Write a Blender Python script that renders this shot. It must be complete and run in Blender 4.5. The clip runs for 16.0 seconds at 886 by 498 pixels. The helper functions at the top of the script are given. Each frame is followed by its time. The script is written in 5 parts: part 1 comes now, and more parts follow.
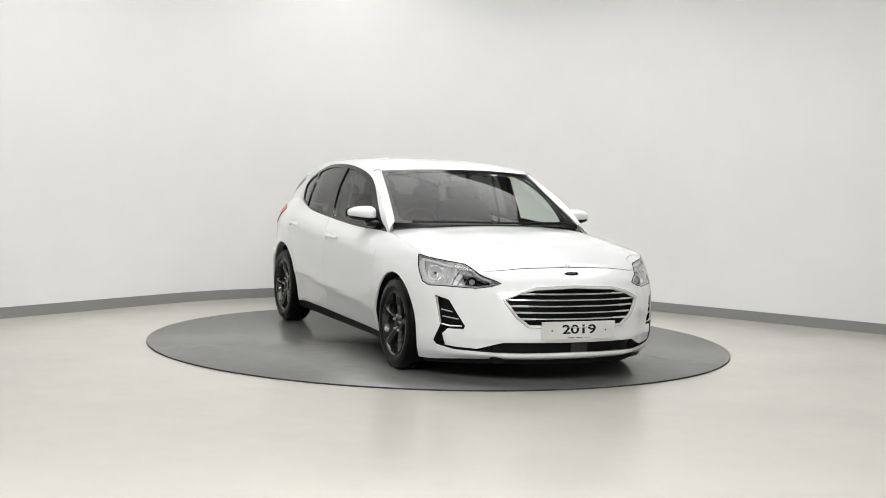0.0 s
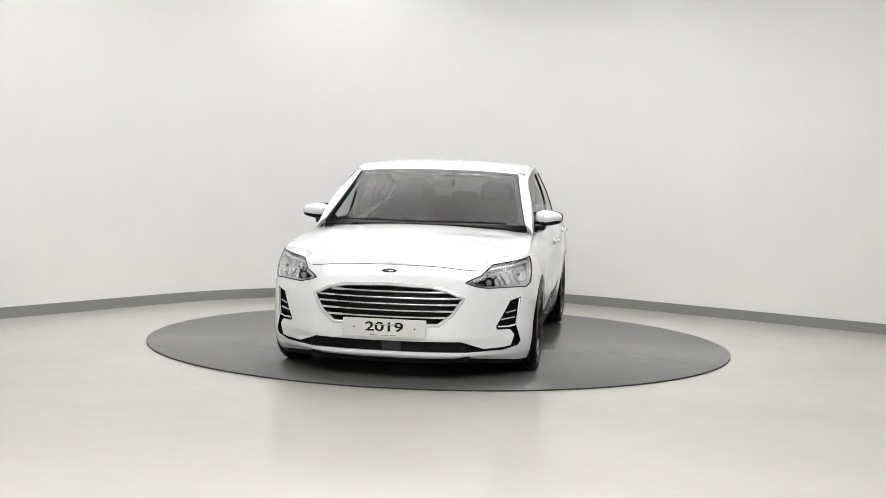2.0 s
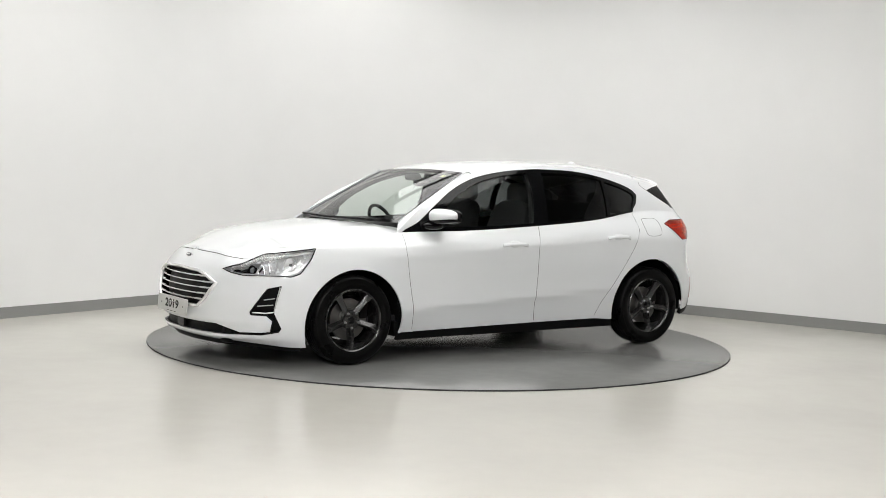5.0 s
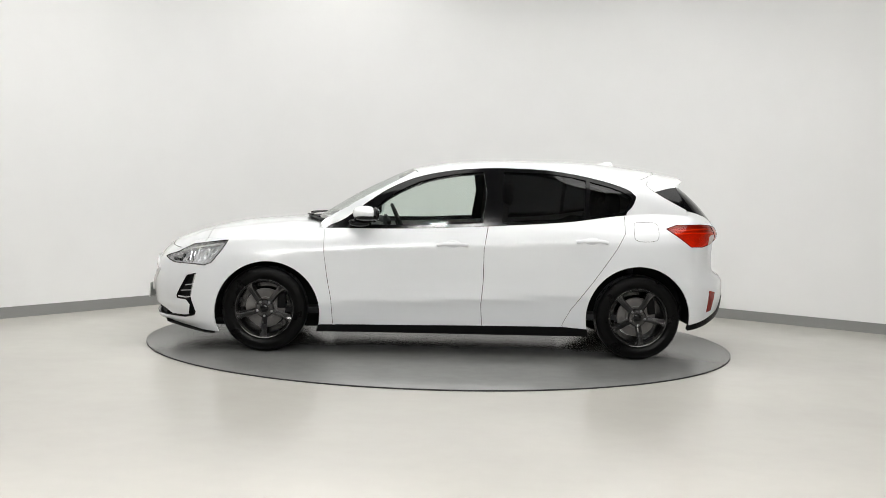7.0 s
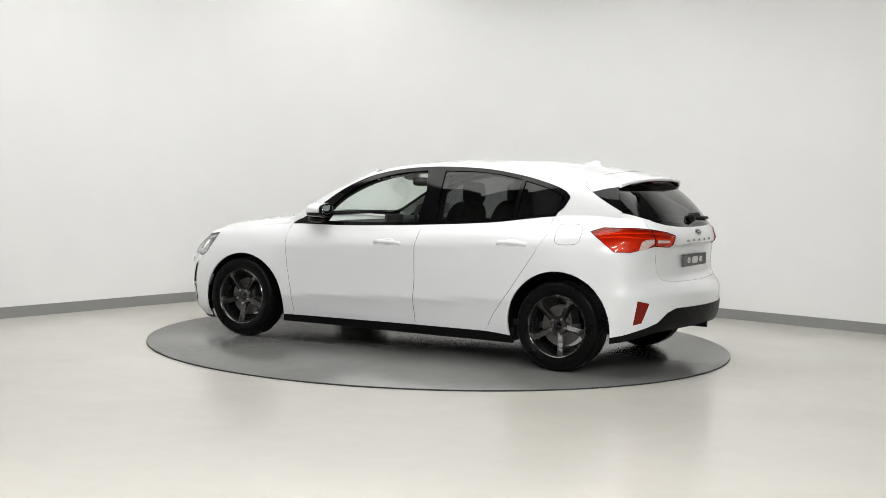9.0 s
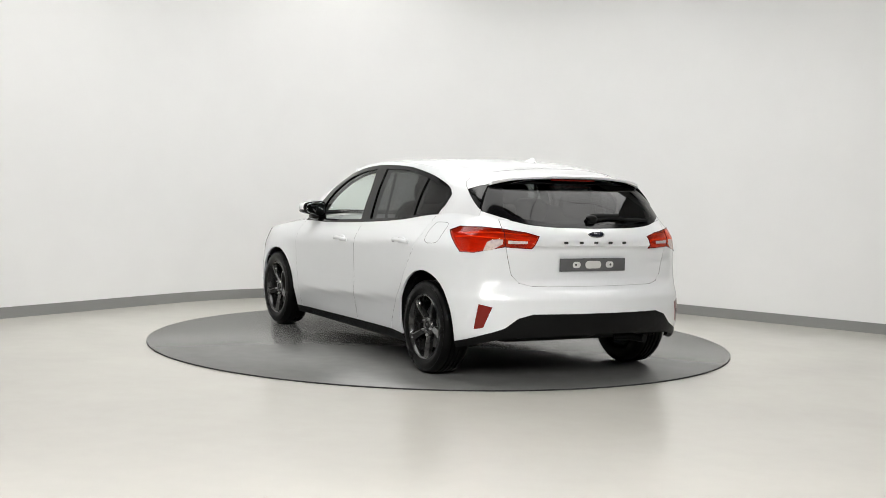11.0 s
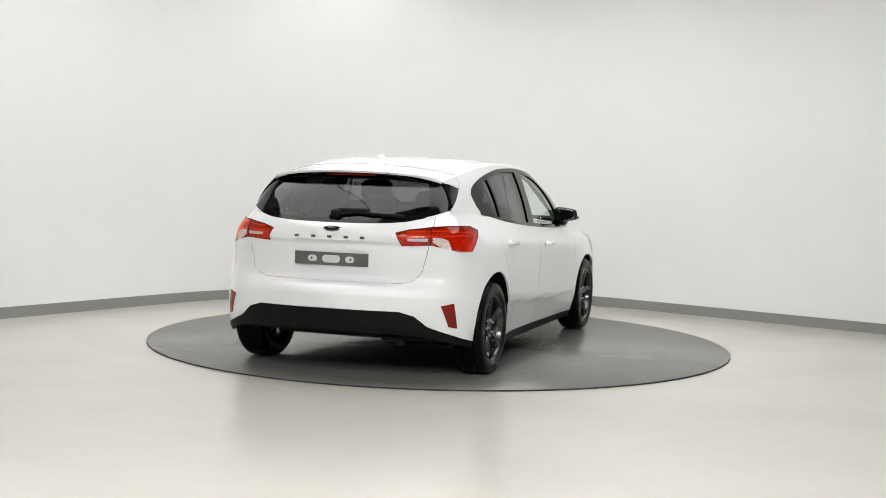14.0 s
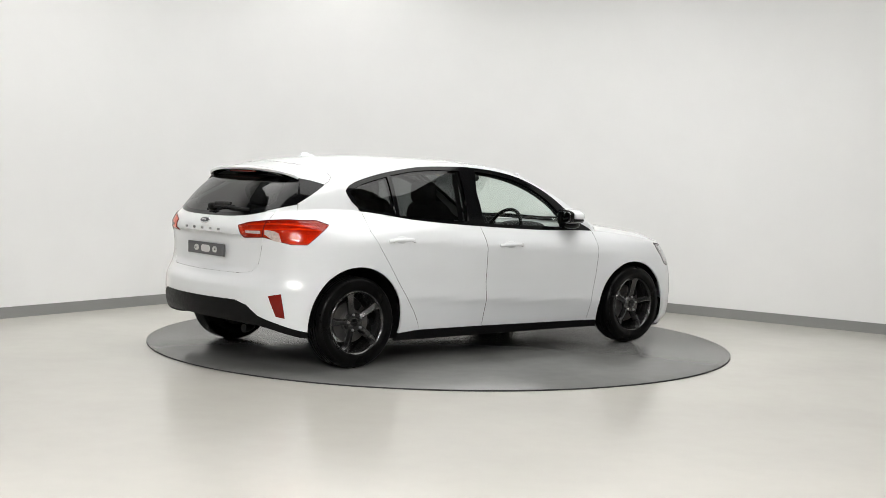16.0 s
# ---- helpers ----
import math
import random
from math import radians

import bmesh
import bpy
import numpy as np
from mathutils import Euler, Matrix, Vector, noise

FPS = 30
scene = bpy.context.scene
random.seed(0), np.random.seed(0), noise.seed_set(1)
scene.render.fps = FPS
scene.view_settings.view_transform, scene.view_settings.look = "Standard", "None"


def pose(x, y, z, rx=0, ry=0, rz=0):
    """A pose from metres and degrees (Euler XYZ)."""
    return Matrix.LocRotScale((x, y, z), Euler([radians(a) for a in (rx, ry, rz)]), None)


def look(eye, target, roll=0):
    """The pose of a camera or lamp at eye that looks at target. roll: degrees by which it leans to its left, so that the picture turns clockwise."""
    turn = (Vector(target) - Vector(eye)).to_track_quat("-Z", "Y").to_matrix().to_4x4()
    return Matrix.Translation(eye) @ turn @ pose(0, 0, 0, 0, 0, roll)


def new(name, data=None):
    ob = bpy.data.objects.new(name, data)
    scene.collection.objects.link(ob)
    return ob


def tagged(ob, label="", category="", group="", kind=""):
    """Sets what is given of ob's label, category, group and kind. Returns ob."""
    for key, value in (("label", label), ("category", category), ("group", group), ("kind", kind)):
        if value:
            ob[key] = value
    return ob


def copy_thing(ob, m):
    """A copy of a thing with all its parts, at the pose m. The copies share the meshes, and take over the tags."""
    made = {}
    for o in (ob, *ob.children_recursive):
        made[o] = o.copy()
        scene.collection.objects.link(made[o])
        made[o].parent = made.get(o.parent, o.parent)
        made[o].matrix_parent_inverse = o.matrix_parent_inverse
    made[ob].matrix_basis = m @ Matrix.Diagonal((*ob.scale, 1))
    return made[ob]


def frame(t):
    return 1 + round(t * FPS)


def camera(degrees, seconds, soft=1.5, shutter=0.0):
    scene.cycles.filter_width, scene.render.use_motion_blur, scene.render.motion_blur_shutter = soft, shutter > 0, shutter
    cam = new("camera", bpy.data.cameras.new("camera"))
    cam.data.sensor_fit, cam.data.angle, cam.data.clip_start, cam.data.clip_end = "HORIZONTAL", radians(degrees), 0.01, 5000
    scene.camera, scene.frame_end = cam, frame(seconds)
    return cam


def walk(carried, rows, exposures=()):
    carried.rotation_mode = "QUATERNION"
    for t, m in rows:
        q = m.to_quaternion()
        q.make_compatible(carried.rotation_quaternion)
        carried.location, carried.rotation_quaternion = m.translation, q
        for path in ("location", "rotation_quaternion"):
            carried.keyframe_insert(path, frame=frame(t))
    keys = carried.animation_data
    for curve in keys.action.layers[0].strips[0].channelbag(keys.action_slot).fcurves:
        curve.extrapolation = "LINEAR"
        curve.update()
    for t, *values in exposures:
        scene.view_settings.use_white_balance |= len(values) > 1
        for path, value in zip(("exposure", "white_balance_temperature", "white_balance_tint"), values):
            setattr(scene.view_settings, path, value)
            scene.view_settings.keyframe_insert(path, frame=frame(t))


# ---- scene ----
EXPO, LAMP_E, LAMP_SIZE = 0.07, 2.5, (1.575, 1.475)
# out-of-view ceiling panels, added to light car and walls
LAMPS = [(x, y) for y in (-1.7, -0.2, 1.3) for x in (-2.4, -0.8, 0.8, 2.4) if not (y > 1 and abs(x) > 2)]
BATTEN_E, BATTENS = 72.0, [(x, y) for y in (-7.2, -9.6) for x in (-1.25, 1.25)]
# ---- camera: it stands still before a turning platform ----
EYE = Vector((0.0, -9.7553, 1.3507))
YAW, PITCH, ROLL = radians(0.0772), radians(3.6777), 1.6264
AIM = EYE + Vector((math.sin(YAW) * math.cos(PITCH), math.cos(YAW) * math.cos(PITCH), -math.sin(PITCH)))
cam = camera(39.263, 16.0, soft=0.7)
walk(cam, [(0.0, look(EYE, AIM, ROLL)), (16.0, look(EYE, AIM, ROLL))], exposures=[(0.0, EXPO), (16.0, EXPO)])

# the platform's turn, seconds and degrees
TURN = [(0.0, -66.86), (0.5, -74.58), (1.0, -82.9), (1.5, -90.56), (2.0, -98.79), (2.5, -106.41), (3.0, -114.6), (3.5, -122.22),
        (4.0, -130.45), (5.0, -146.25), (6.0, -162.05), (6.5, -169.92), (7.0, -178.42), (7.5, -186.18), (8.0, -194.05),
        (8.5, -201.6), (9.0, -209.79), (10.0, -225.6), (11.0, -241.5), (11.5, -249.33), (12.0, -257.58), (12.5, -265.32),
        (13.0, -273.53), (13.5, -281.15), (14.0, -289.35), (14.5, -296.96), (15.0, -305.21), (15.5, -312.79), (16.0, -320.96)]
DISC_TOP = 0.012

# ---- world: a closed room, no daylight reaches it ----
world = bpy.data.worlds.new("world")
scene.world = world
world.use_nodes = True
world.node_tree.nodes["Background"].inputs[0].default_value = (0.8, 0.85, 0.9, 1)
world.node_tree.nodes["Background"].inputs[1].default_value = 0.05


# ---- materials ----
def mat(name, color=(0.8, 0.8, 0.8), rough=0.5, metal=0.0, coat=0.0, emit=0.0, emit_color=None, ior=1.5, trans=0.0, spec=0.5):
    m = bpy.data.materials.new(name)
    m.use_nodes = True
    b = m.node_tree.nodes["Principled BSDF"]
    b.inputs["Base Color"].default_value = (*color, 1)
    b.inputs["Roughness"].default_value = rough
    b.inputs["Metallic"].default_value = metal
    b.inputs["Coat Weight"].default_value = coat
    b.inputs["Coat Roughness"].default_value = 0.03
    b.inputs["IOR"].default_value = ior
    b.inputs["Transmission Weight"].default_value = trans
    b.inputs["Specular IOR Level"].default_value = spec
    if emit:
        b.inputs["Emission Color"].default_value = (*(emit_color or color), 1)
        b.inputs["Emission Strength"].default_value = emit
    return m


def vary(m, scale, amount, fine_scale=0.0, fine=0.0, rough=0.0, bump=0.0, bump_scale=80.0, tint=(0, 0, 0), stretch=(1, 1, 1)):
    """Two scales of change in the colour, change in the gloss, and a fine relief."""
    nt = m.node_tree
    n, l = nt.nodes, nt.links
    b = n["Principled BSDF"]
    tc = n.new("ShaderNodeTexCoord")
    mp = n.new("ShaderNodeMapping")
    mp.inputs["Scale"].default_value = stretch
    l.new(tc.outputs["Object"], mp.inputs["Vector"])
    base = tuple(b.inputs["Base Color"].default_value)

    def noise_tex(s, detail):
        t = n.new("ShaderNodeTexNoise")
        t.inputs["Scale"].default_value, t.inputs["Detail"].default_value = s, detail
        l.new(mp.outputs[0], t.inputs["Vector"])
        return t
    a = noise_tex(scale, 5)
    r = n.new("ShaderNodeValToRGB")
    r.color_ramp.elements[0].position, r.color_ramp.elements[1].position = 0.3, 0.7
    r.color_ramp.elements[0].color = (*[max(0, c * (1 - amount) + q) for c, q in zip(base, tint)], 1)
    r.color_ramp.elements[1].color = (*[min(1, c * (1 + amount)) for c in base[:3]], 1)
    l.new(a.outputs["Fac"], r.inputs[0])
    out = r.outputs[0]
    if fine:
        f = noise_tex(fine_scale, 3)
        mx = n.new("ShaderNodeMix")
        mx.data_type, mx.blend_type = "RGBA", "MULTIPLY"
        mx.inputs[0].default_value = 1.0
        rr = n.new("ShaderNodeValToRGB")
        rr.color_ramp.elements[0].position, rr.color_ramp.elements[1].position = 0.35, 0.65
        rr.color_ramp.elements[0].color = (1 - fine, 1 - fine, 1 - fine, 1)
        l.new(f.outputs["Fac"], rr.inputs[0])
        l.new(out, mx.inputs[6])
        l.new(rr.outputs[0], mx.inputs[7])
        out = mx.outputs[2]
    l.new(out, b.inputs["Base Color"])
    if rough:
        mr = n.new("ShaderNodeMapRange")
        r0 = b.inputs["Roughness"].default_value
        mr.inputs["From Min"].default_value, mr.inputs["From Max"].default_value = 0.3, 0.7
        mr.inputs["To Min"].default_value, mr.inputs["To Max"].default_value = max(0.02, r0 - rough), r0 + rough
        l.new(a.outputs["Fac"], mr.inputs["Value"])
        l.new(mr.outputs[0], b.inputs["Roughness"])
    if bump:
        g = noise_tex(bump_scale, 4)
        bp = n.new("ShaderNodeBump")
        bp.inputs["Strength"].default_value, bp.inputs["Distance"].default_value = bump, 0.003
        l.new(g.outputs["Fac"], bp.inputs["Height"])
        l.new(bp.outputs[0], b.inputs["Normal"])
    return m


WALL = vary(mat("wall_paint", (0.80, 0.80, 0.794), 0.55), 0.35, 0.012, 2.5, 0.015, 0.05, 0.05, 60)
CEIL = vary(mat("ceiling_paint", (0.14, 0.14, 0.14), 0.8), 0.5, 0.04)
BACKWALL = vary(mat("dark_hall_wall", (0.16, 0.16, 0.164), 0.7), 0.5, 0.08, 6.0, 0.06)
FLOOR = vary(mat("floor_epoxy", (0.55, 0.533, 0.49), 0.22, spec=0.4), 0.6, 0.03, 7.0, 0.02, 0.03)
BATTEN = mat("batten_tube", (1, 1, 1), 0.5, emit=BATTEN_E, emit_color=(1.0, 0.99, 0.97))
DISC = vary(mat("platform_grey", (0.14, 0.14, 0.137), 0.25), 0.9, 0.07, 9.0, 0.06, 0.012, 0.05, 160)
BASEB = vary(mat("baseboard_grey", (0.24, 0.24, 0.235), 0.5), 2.0, 0.04)
DARK = mat("dark_gap", (0.02, 0.02, 0.02), 0.8)
LAMP = mat("lamp_diffuser", (1, 1, 1), 0.5, emit=LAMP_E, emit_color=(1.0, 0.992, 0.975))
METALW = mat("white_metal", (0.75, 0.75, 0.75), 0.4)


# ---- helpers for meshes ----
def obj(name, bm, material=None, parent=None, smooth=None):
    me = bpy.data.meshes.new(name)
    bmesh.ops.recalc_face_normals(bm, faces=bm.faces)
    bm.to_mesh(me)
    bm.free()
    if smooth is not None:
        me.shade_smooth()
        me.set_sharp_from_angle(angle=radians(smooth))
    ob = new(name, me)
    for m in (material if isinstance(material, (list, tuple)) else [material] if material else []):
        me.materials.append(m)
    if parent:
        ob.parent = parent
    return ob


def part(name, bm, material, parent, label="", smooth=35):
    ob = obj(name, bm, material, parent, smooth)
    return tagged(ob, label) if label else ob


def box(bm, cx, cy, cz, sx, sy, sz, bevel=0.0, m=None):
    g = bmesh.ops.create_cube(bm, size=1.0, matrix=(m or Matrix.Identity(4)) @ Matrix.LocRotScale((cx, cy, cz), None, (sx, sy, sz)))
    if bevel:
        es = list({e for v in g["verts"] for e in v.link_edges})
        bmesh.ops.bevel(bm, geom=es, offset=bevel, segments=2, affect="EDGES", profile=0.5)
    return bm


def strip_wall(bm, path, z0, z1, thick):
    """A wall along a plan path, its thickness to the left of the way."""
    n = len(path)
    off = []
    for i in range(n):
        a, b = Vector(path[max(0, i - 1)]), Vector(path[min(n - 1, i + 1)])
        d = (b - a).normalized()
        off.append(Vector(path[i]) + Vector((-d.y, d.x)) * thick)
    rows = [[bm.verts.new((*p, z)) for p, z in ((path[i], z0), (path[i], z1), (off[i], z1), (off[i], z0))] for i in range(n)]
    for a, b in zip(rows, rows[1:]):
        for k in range(4):
            bm.faces.new((a[k], b[k], b[(k + 1) % 4], a[(k + 1) % 4]))
    bm.faces.new(rows[0])
    bm.faces.new(list(reversed(rows[-1])))
    return bm


# ---- the room: two walls that meet in a rounded corner ----
CORNER = Vector((-0.642, 4.689))
A_LEFT, A_RIGHT, R_CORNER = radians(53.857), radians(142.565), 3.252
D_LEFT = -Vector((math.cos(A_LEFT), math.sin(A_LEFT)))
D_RIGHT = -Vector((math.cos(A_RIGHT), math.sin(A_RIGHT)))
BIS = (D_LEFT + D_RIGHT).normalized()
HALF = math.acos(D_LEFT.dot(BIS))
CEN = CORNER + BIS * (R_CORNER / math.sin(HALF))
TAN = R_CORNER / math.tan(HALF)
CEIL_Z = 3.7
L_LEFT, L_RIGHT = 14.5, 13.0
P_L, P_R = CORNER + D_LEFT * TAN, CORNER + D_RIGHT * TAN
a0 = math.atan2(*(P_L - CEN).yx)
a1 = math.atan2(*(P_R - CEN).yx)
while a1 > a0:
    a1 -= 2 * math.pi
ARC = [CEN + Vector((math.cos(a0 + (a1 - a0) * i / 48), math.sin(a0 + (a1 - a0) * i / 48))) * R_CORNER for i in range(49)]
E_L, E_R = CORNER + D_LEFT * L_LEFT, CORNER + D_RIGHT * L_RIGHT
E_B = CORNER + D_LEFT * L_LEFT + D_RIGHT * L_RIGHT
PATH = [tuple(E_L)] + [tuple(P) for P in ARC] + [tuple(E_R)]


def room():
    tagged(obj("wall_north", strip_wall(bmesh.new(), PATH, -0.1, CEIL_Z, 0.15), WALL, smooth=30),
           "smooth white painted studio wall with a rounded corner", "wall", kind="structure")
    tagged(obj("wall_east", strip_wall(bmesh.new(), [tuple(E_R), tuple(E_B)], -0.1, CEIL_Z, 0.15), BACKWALL),
           "plain dark grey hall wall", "wall", kind="structure")
    tagged(obj("wall_south", strip_wall(bmesh.new(), [tuple(E_B), tuple(E_L)], -0.1, CEIL_Z, 0.15), BACKWALL),
           "plain dark grey hall wall", "wall", kind="structure")
    bm = bmesh.new()
    inner = [Vector(p) for p in PATH]
    strip_wall(bm, [tuple(p + (CEN - p).normalized() * 0.0) for p in inner], 0.0, 0.094, -0.014)
    tagged(obj("baseboard", bm, BASEB, smooth=30), "mid-grey painted skirting along the white wall", "baseboard", kind="structure")
    bm = bmesh.new()
    box(bm, 0, -4, -0.1, 34, 34, 0.2)
    tagged(obj("floor", bm, FLOOR), "glossy pale beige epoxy studio floor", "floor", kind="structure")
    bm = bmesh.new()
    box(bm, 0, -4, CEIL_Z + 0.1, 34, 34, 0.2)
    tagged(obj("ceiling", bm, CEIL), "plain grey painted ceiling", "ceiling", kind="structure")


room()


def unseen_ceiling_light(m, sx, sy):
    e = new("unseen_ceiling_light")
    e.matrix_basis = m
    bm = bmesh.new()
    for x, y, w, d in ((0, sy / 2 + 0.006, sx + 0.024, 0.012), (0, -sy / 2 - 0.006, sx + 0.024, 0.012), (sx / 2 + 0.006, 0, 0.012, sy), (-sx / 2 - 0.006, 0, 0.012, sy)):
        box(bm, x, y, -0.026, w, d, 0.052, 0.002)
    part("frame", bm, METALW, e)
    bm = bmesh.new()
    box(bm, 0, 0, -0.03, sx, sy, 0.04)
    part("diffuser", bm, LAMP, e, "glowing white diffuser")
    return tagged(e, "square white-framed ceiling light panel, unseen, added to light the room, switched on", "ceiling light", "studio ceiling lights")


# these panels over the car are added light sources, none is seen there
first = None
for lx, ly in LAMPS:
    m = pose(lx, ly, CEIL_Z, 0, 0, 0)
    if first is None:
        first = unseen_ceiling_light(m, *LAMP_SIZE)
    else:
        copy_thing(first, m)


WALL_LIGHT = unseen_ceiling_light(pose(-0.85, 2.62, CEIL_Z), 1.3, 0.7)


def batten(m):
    e = new("batten_light")
    e.matrix_basis = m
    part("housing", box(bmesh.new(), 0, 0, -0.03, 2.44, 0.30, 0.06, 0.006), METALW, e)
    part("tube", box(bmesh.new(), 0, 0, -0.07, 2.38, 0.25, 0.022), BATTEN, e, "glowing white tube")
    return tagged(e, "long thin white batten light, switched on", "batten light", "batten lights")


first = None
for lx, ly in BATTENS:
    if first is None:
        first = batten(pose(lx, ly, CEIL_Z))
    else:
        copy_thing(first, pose(lx, ly, CEIL_Z))


def turntable():
    e = new("turntable")
    R = 2.246
    bm = bmesh.new()
    N = 160
    prof = [(0.0, DISC_TOP), (R - 0.004, DISC_TOP), (R, DISC_TOP - 0.003), (R, 0.004)]
    c = bm.verts.new((0, 0, DISC_TOP))
    rings = [[bm.verts.new((r * math.cos(2 * math.pi * i / N), r * math.sin(2 * math.pi * i / N), z)) for i in range(N)] for r, z in prof[1:]]
    for i in range(N):
        bm.faces.new((c, rings[0][i], rings[0][(i + 1) % N]))
        for a, b in zip(rings, rings[1:]):
            bm.faces.new((a[i], b[i], b[(i + 1) % N], a[(i + 1) % N]))
    part("platform", bm, DISC, e, smooth=40)
    bm = bmesh.new()
    rings = [[bm.verts.new((r * math.cos(2 * math.pi * i / N), r * math.sin(2 * math.pi * i / N), z)) for i in range(N)]
             for r, z in ((R - 0.01, 0.001), (R - 0.01, 0.0095), (R + 0.003, 0.0095), (R + 0.003, 0.001))]
    for i in range(N):
        for a, b in zip(rings, rings[1:] + rings[:1]):
            bm.faces.new((a[i], b[i], b[(i + 1) % N], a[(i + 1) % N]))
    part("edge_gap", bm, DARK, e, "thin black rim seam", smooth=40)
    return tagged(e, "large round grey turning platform set in the floor", "turntable")


TABLE = turntable()

# ---- the car: x forward, y to its left, z up from the platform ----
PAINT = vary(mat("white_car_paint", (0.80, 0.815, 0.83), 0.28, coat=1.0), 3.0, 0.008)
PAINT.node_tree.nodes["Principled BSDF"].inputs["Coat Roughness"].default_value = 0.06
BLACKP = vary(mat("black_textured_plastic", (0.005, 0.005, 0.0052), 0.5, spec=0.12), 40, 0.2, 200, 0.15, 0.08, 0.2, 400)
GLOSSB = mat("gloss_black_trim", (0.003, 0.003, 0.0035), 0.08, spec=0.3)
RUBBER = vary(mat("tyre_rubber", (0.0035, 0.0035, 0.0035), 0.32, spec=0.1), 8, 0.2, 60, 0.2, 0.1, 0.2, 120)
RIM = vary(mat("dark_grey_alloy", (0.075, 0.074, 0.074), 0.24, metal=0.85, coat=0.4), 10, 0.1, rough=0.05)
BRAKE = vary(mat("cast_iron_disc", (0.16, 0.155, 0.15), 0.4, metal=0.9), 20, 0.15, rough=0.1)
CHROME = mat("chrome", (0.82, 0.82, 0.83), 0.1, metal=1.0)
CHROMED = mat("dark_chrome", (0.3, 0.3, 0.31), 0.25, metal=1.0)
CABIN = vary(mat("black_cabin_cloth", (0.032, 0.032, 0.034), 0.8, spec=0.2), 30, 0.3, 300, 0.2, 0.05, 0.2, 500)
CABING = vary(mat("pale_grey_lining", (0.42, 0.42, 0.40), 0.8), 20, 0.05)
PLATEW = vary(mat("plate_off_white", (0.62, 0.62, 0.60), 0.35), 4, 0.03)
PLATEG = vary(mat("bare_plate_grey", (0.10, 0.10, 0.102), 0.5), 8, 0.08)
INK = mat("black_ink", (0.005, 0.005, 0.005), 0.5, spec=0.2)
AMBER = mat("amber_bulb", (0.55, 0.2, 0.02), 0.2)
NUT = mat("bright_nut", (0.45, 0.45, 0.45), 0.3, metal=0.8)
REFL = mat("red_reflector", (0.20, 0.012, 0.007), 0.2, coat=0.1, spec=0.3)
STICK = mat("pale_sticker", (0.7, 0.7, 0.66), 0.5)
STICKY = mat("yellow_sticker", (0.72, 0.68, 0.32), 0.5)


def glass(name, tint, gloss=0.04):
    """Thin glass: a tinted clear pane with a mirror gloss by Fresnel."""
    m = bpy.data.materials.new(name)
    m.use_nodes = True
    nt = m.node_tree
    n, l = nt.nodes, nt.links
    n.remove(n["Principled BSDF"])
    t = n.new("ShaderNodeBsdfTransparent")
    t.inputs[0].default_value = (*tint, 1)
    g = n.new("ShaderNodeBsdfGlossy")
    g.inputs["Roughness"].default_value = 0.02
    g.inputs["Color"].default_value = (0.9, 0.9, 0.9, 1)
    lw = n.new("ShaderNodeLayerWeight")
    lw.inputs["Blend"].default_value = 0.5
    pw = n.new("ShaderNodeMath")
    pw.operation = "POWER"
    pw.inputs[1].default_value = 4.5
    l.new(lw.outputs["Facing"], pw.inputs[0])
    f = n.new("ShaderNodeMath")
    f.operation = "MULTIPLY_ADD"
    f.inputs[1].default_value, f.inputs[2].default_value = 0.85, gloss
    l.new(pw.outputs[0], f.inputs[0])
    x = n.new("ShaderNodeMixShader")
    l.new(f.outputs[0], x.inputs[0])
    l.new(t.outputs[0], x.inputs[1])
    l.new(g.outputs[0], x.inputs[2])
    l.new(x.outputs[0], n["Material Output"].inputs[0])
    return m


CLEAR = glass("clear_glass", (0.84, 0.89, 0.86), 0.022)
PRIVACY = glass("privacy_glass", (0.10, 0.105, 0.108))
LENS = glass("clear_lens", (0.93, 0.94, 0.95))
REDLENS = glass("red_lens", (1.0, 0.26, 0.09))


def hermite(xs, ys, x):
    """Smooth curve through points, with no overshoot."""
    xs, ys, x = np.asarray(xs, float), np.asarray(ys, float), np.asarray(x, float)
    if xs[0] > xs[-1]:
        xs, ys = xs[::-1], ys[::-1]
    h = np.diff(xs)
    dl = np.diff(ys) / h
    m = np.zeros(len(xs))
    for i in range(1, len(xs) - 1):
        if dl[i - 1] * dl[i] > 0:
            w1, w2 = 2 * h[i] + h[i - 1], h[i] + 2 * h[i - 1]
            m[i] = (w1 + w2) / (w1 / dl[i - 1] + w2 / dl[i])
    m[0], m[-1] = dl[0], dl[-1]
    x = np.clip(x, xs[0], xs[-1])
    k = np.clip(np.searchsorted(xs, x) - 1, 0, len(xs) - 2)
    t = (x - xs[k]) / h[k]
    return ((2 * t**3 - 3 * t**2 + 1) * ys[k] + (t**3 - 2 * t**2 + t) * h[k] * m[k]
            + (-2 * t**3 + 3 * t**2) * ys[k + 1] + (t**3 - t**2) * h[k] * m[k + 1])


# plan of the half body at bumper height, from the nose to the tail
PLAN = [(2.285, 0.0), (2.272, 0.2), (2.205, 0.44), (2.10, 0.58), (2.0, 0.682), (1.925, 0.752), (1.84, 0.815), (1.70, 0.866), (1.45, 0.895), (1.2, 0.894),
        (0.9, 0.888), (0.4, 0.885), (-0.2, 0.885), (-0.8, 0.888), (-1.1, 0.896), (-1.4, 0.898), (-1.6, 0.886), (-1.75, 0.858), (-1.85, 0.805), (-1.925, 0.73),
        (-1.995, 0.61), (-2.05, 0.45), (-2.10, 0.23), (-2.12, 0.0)]


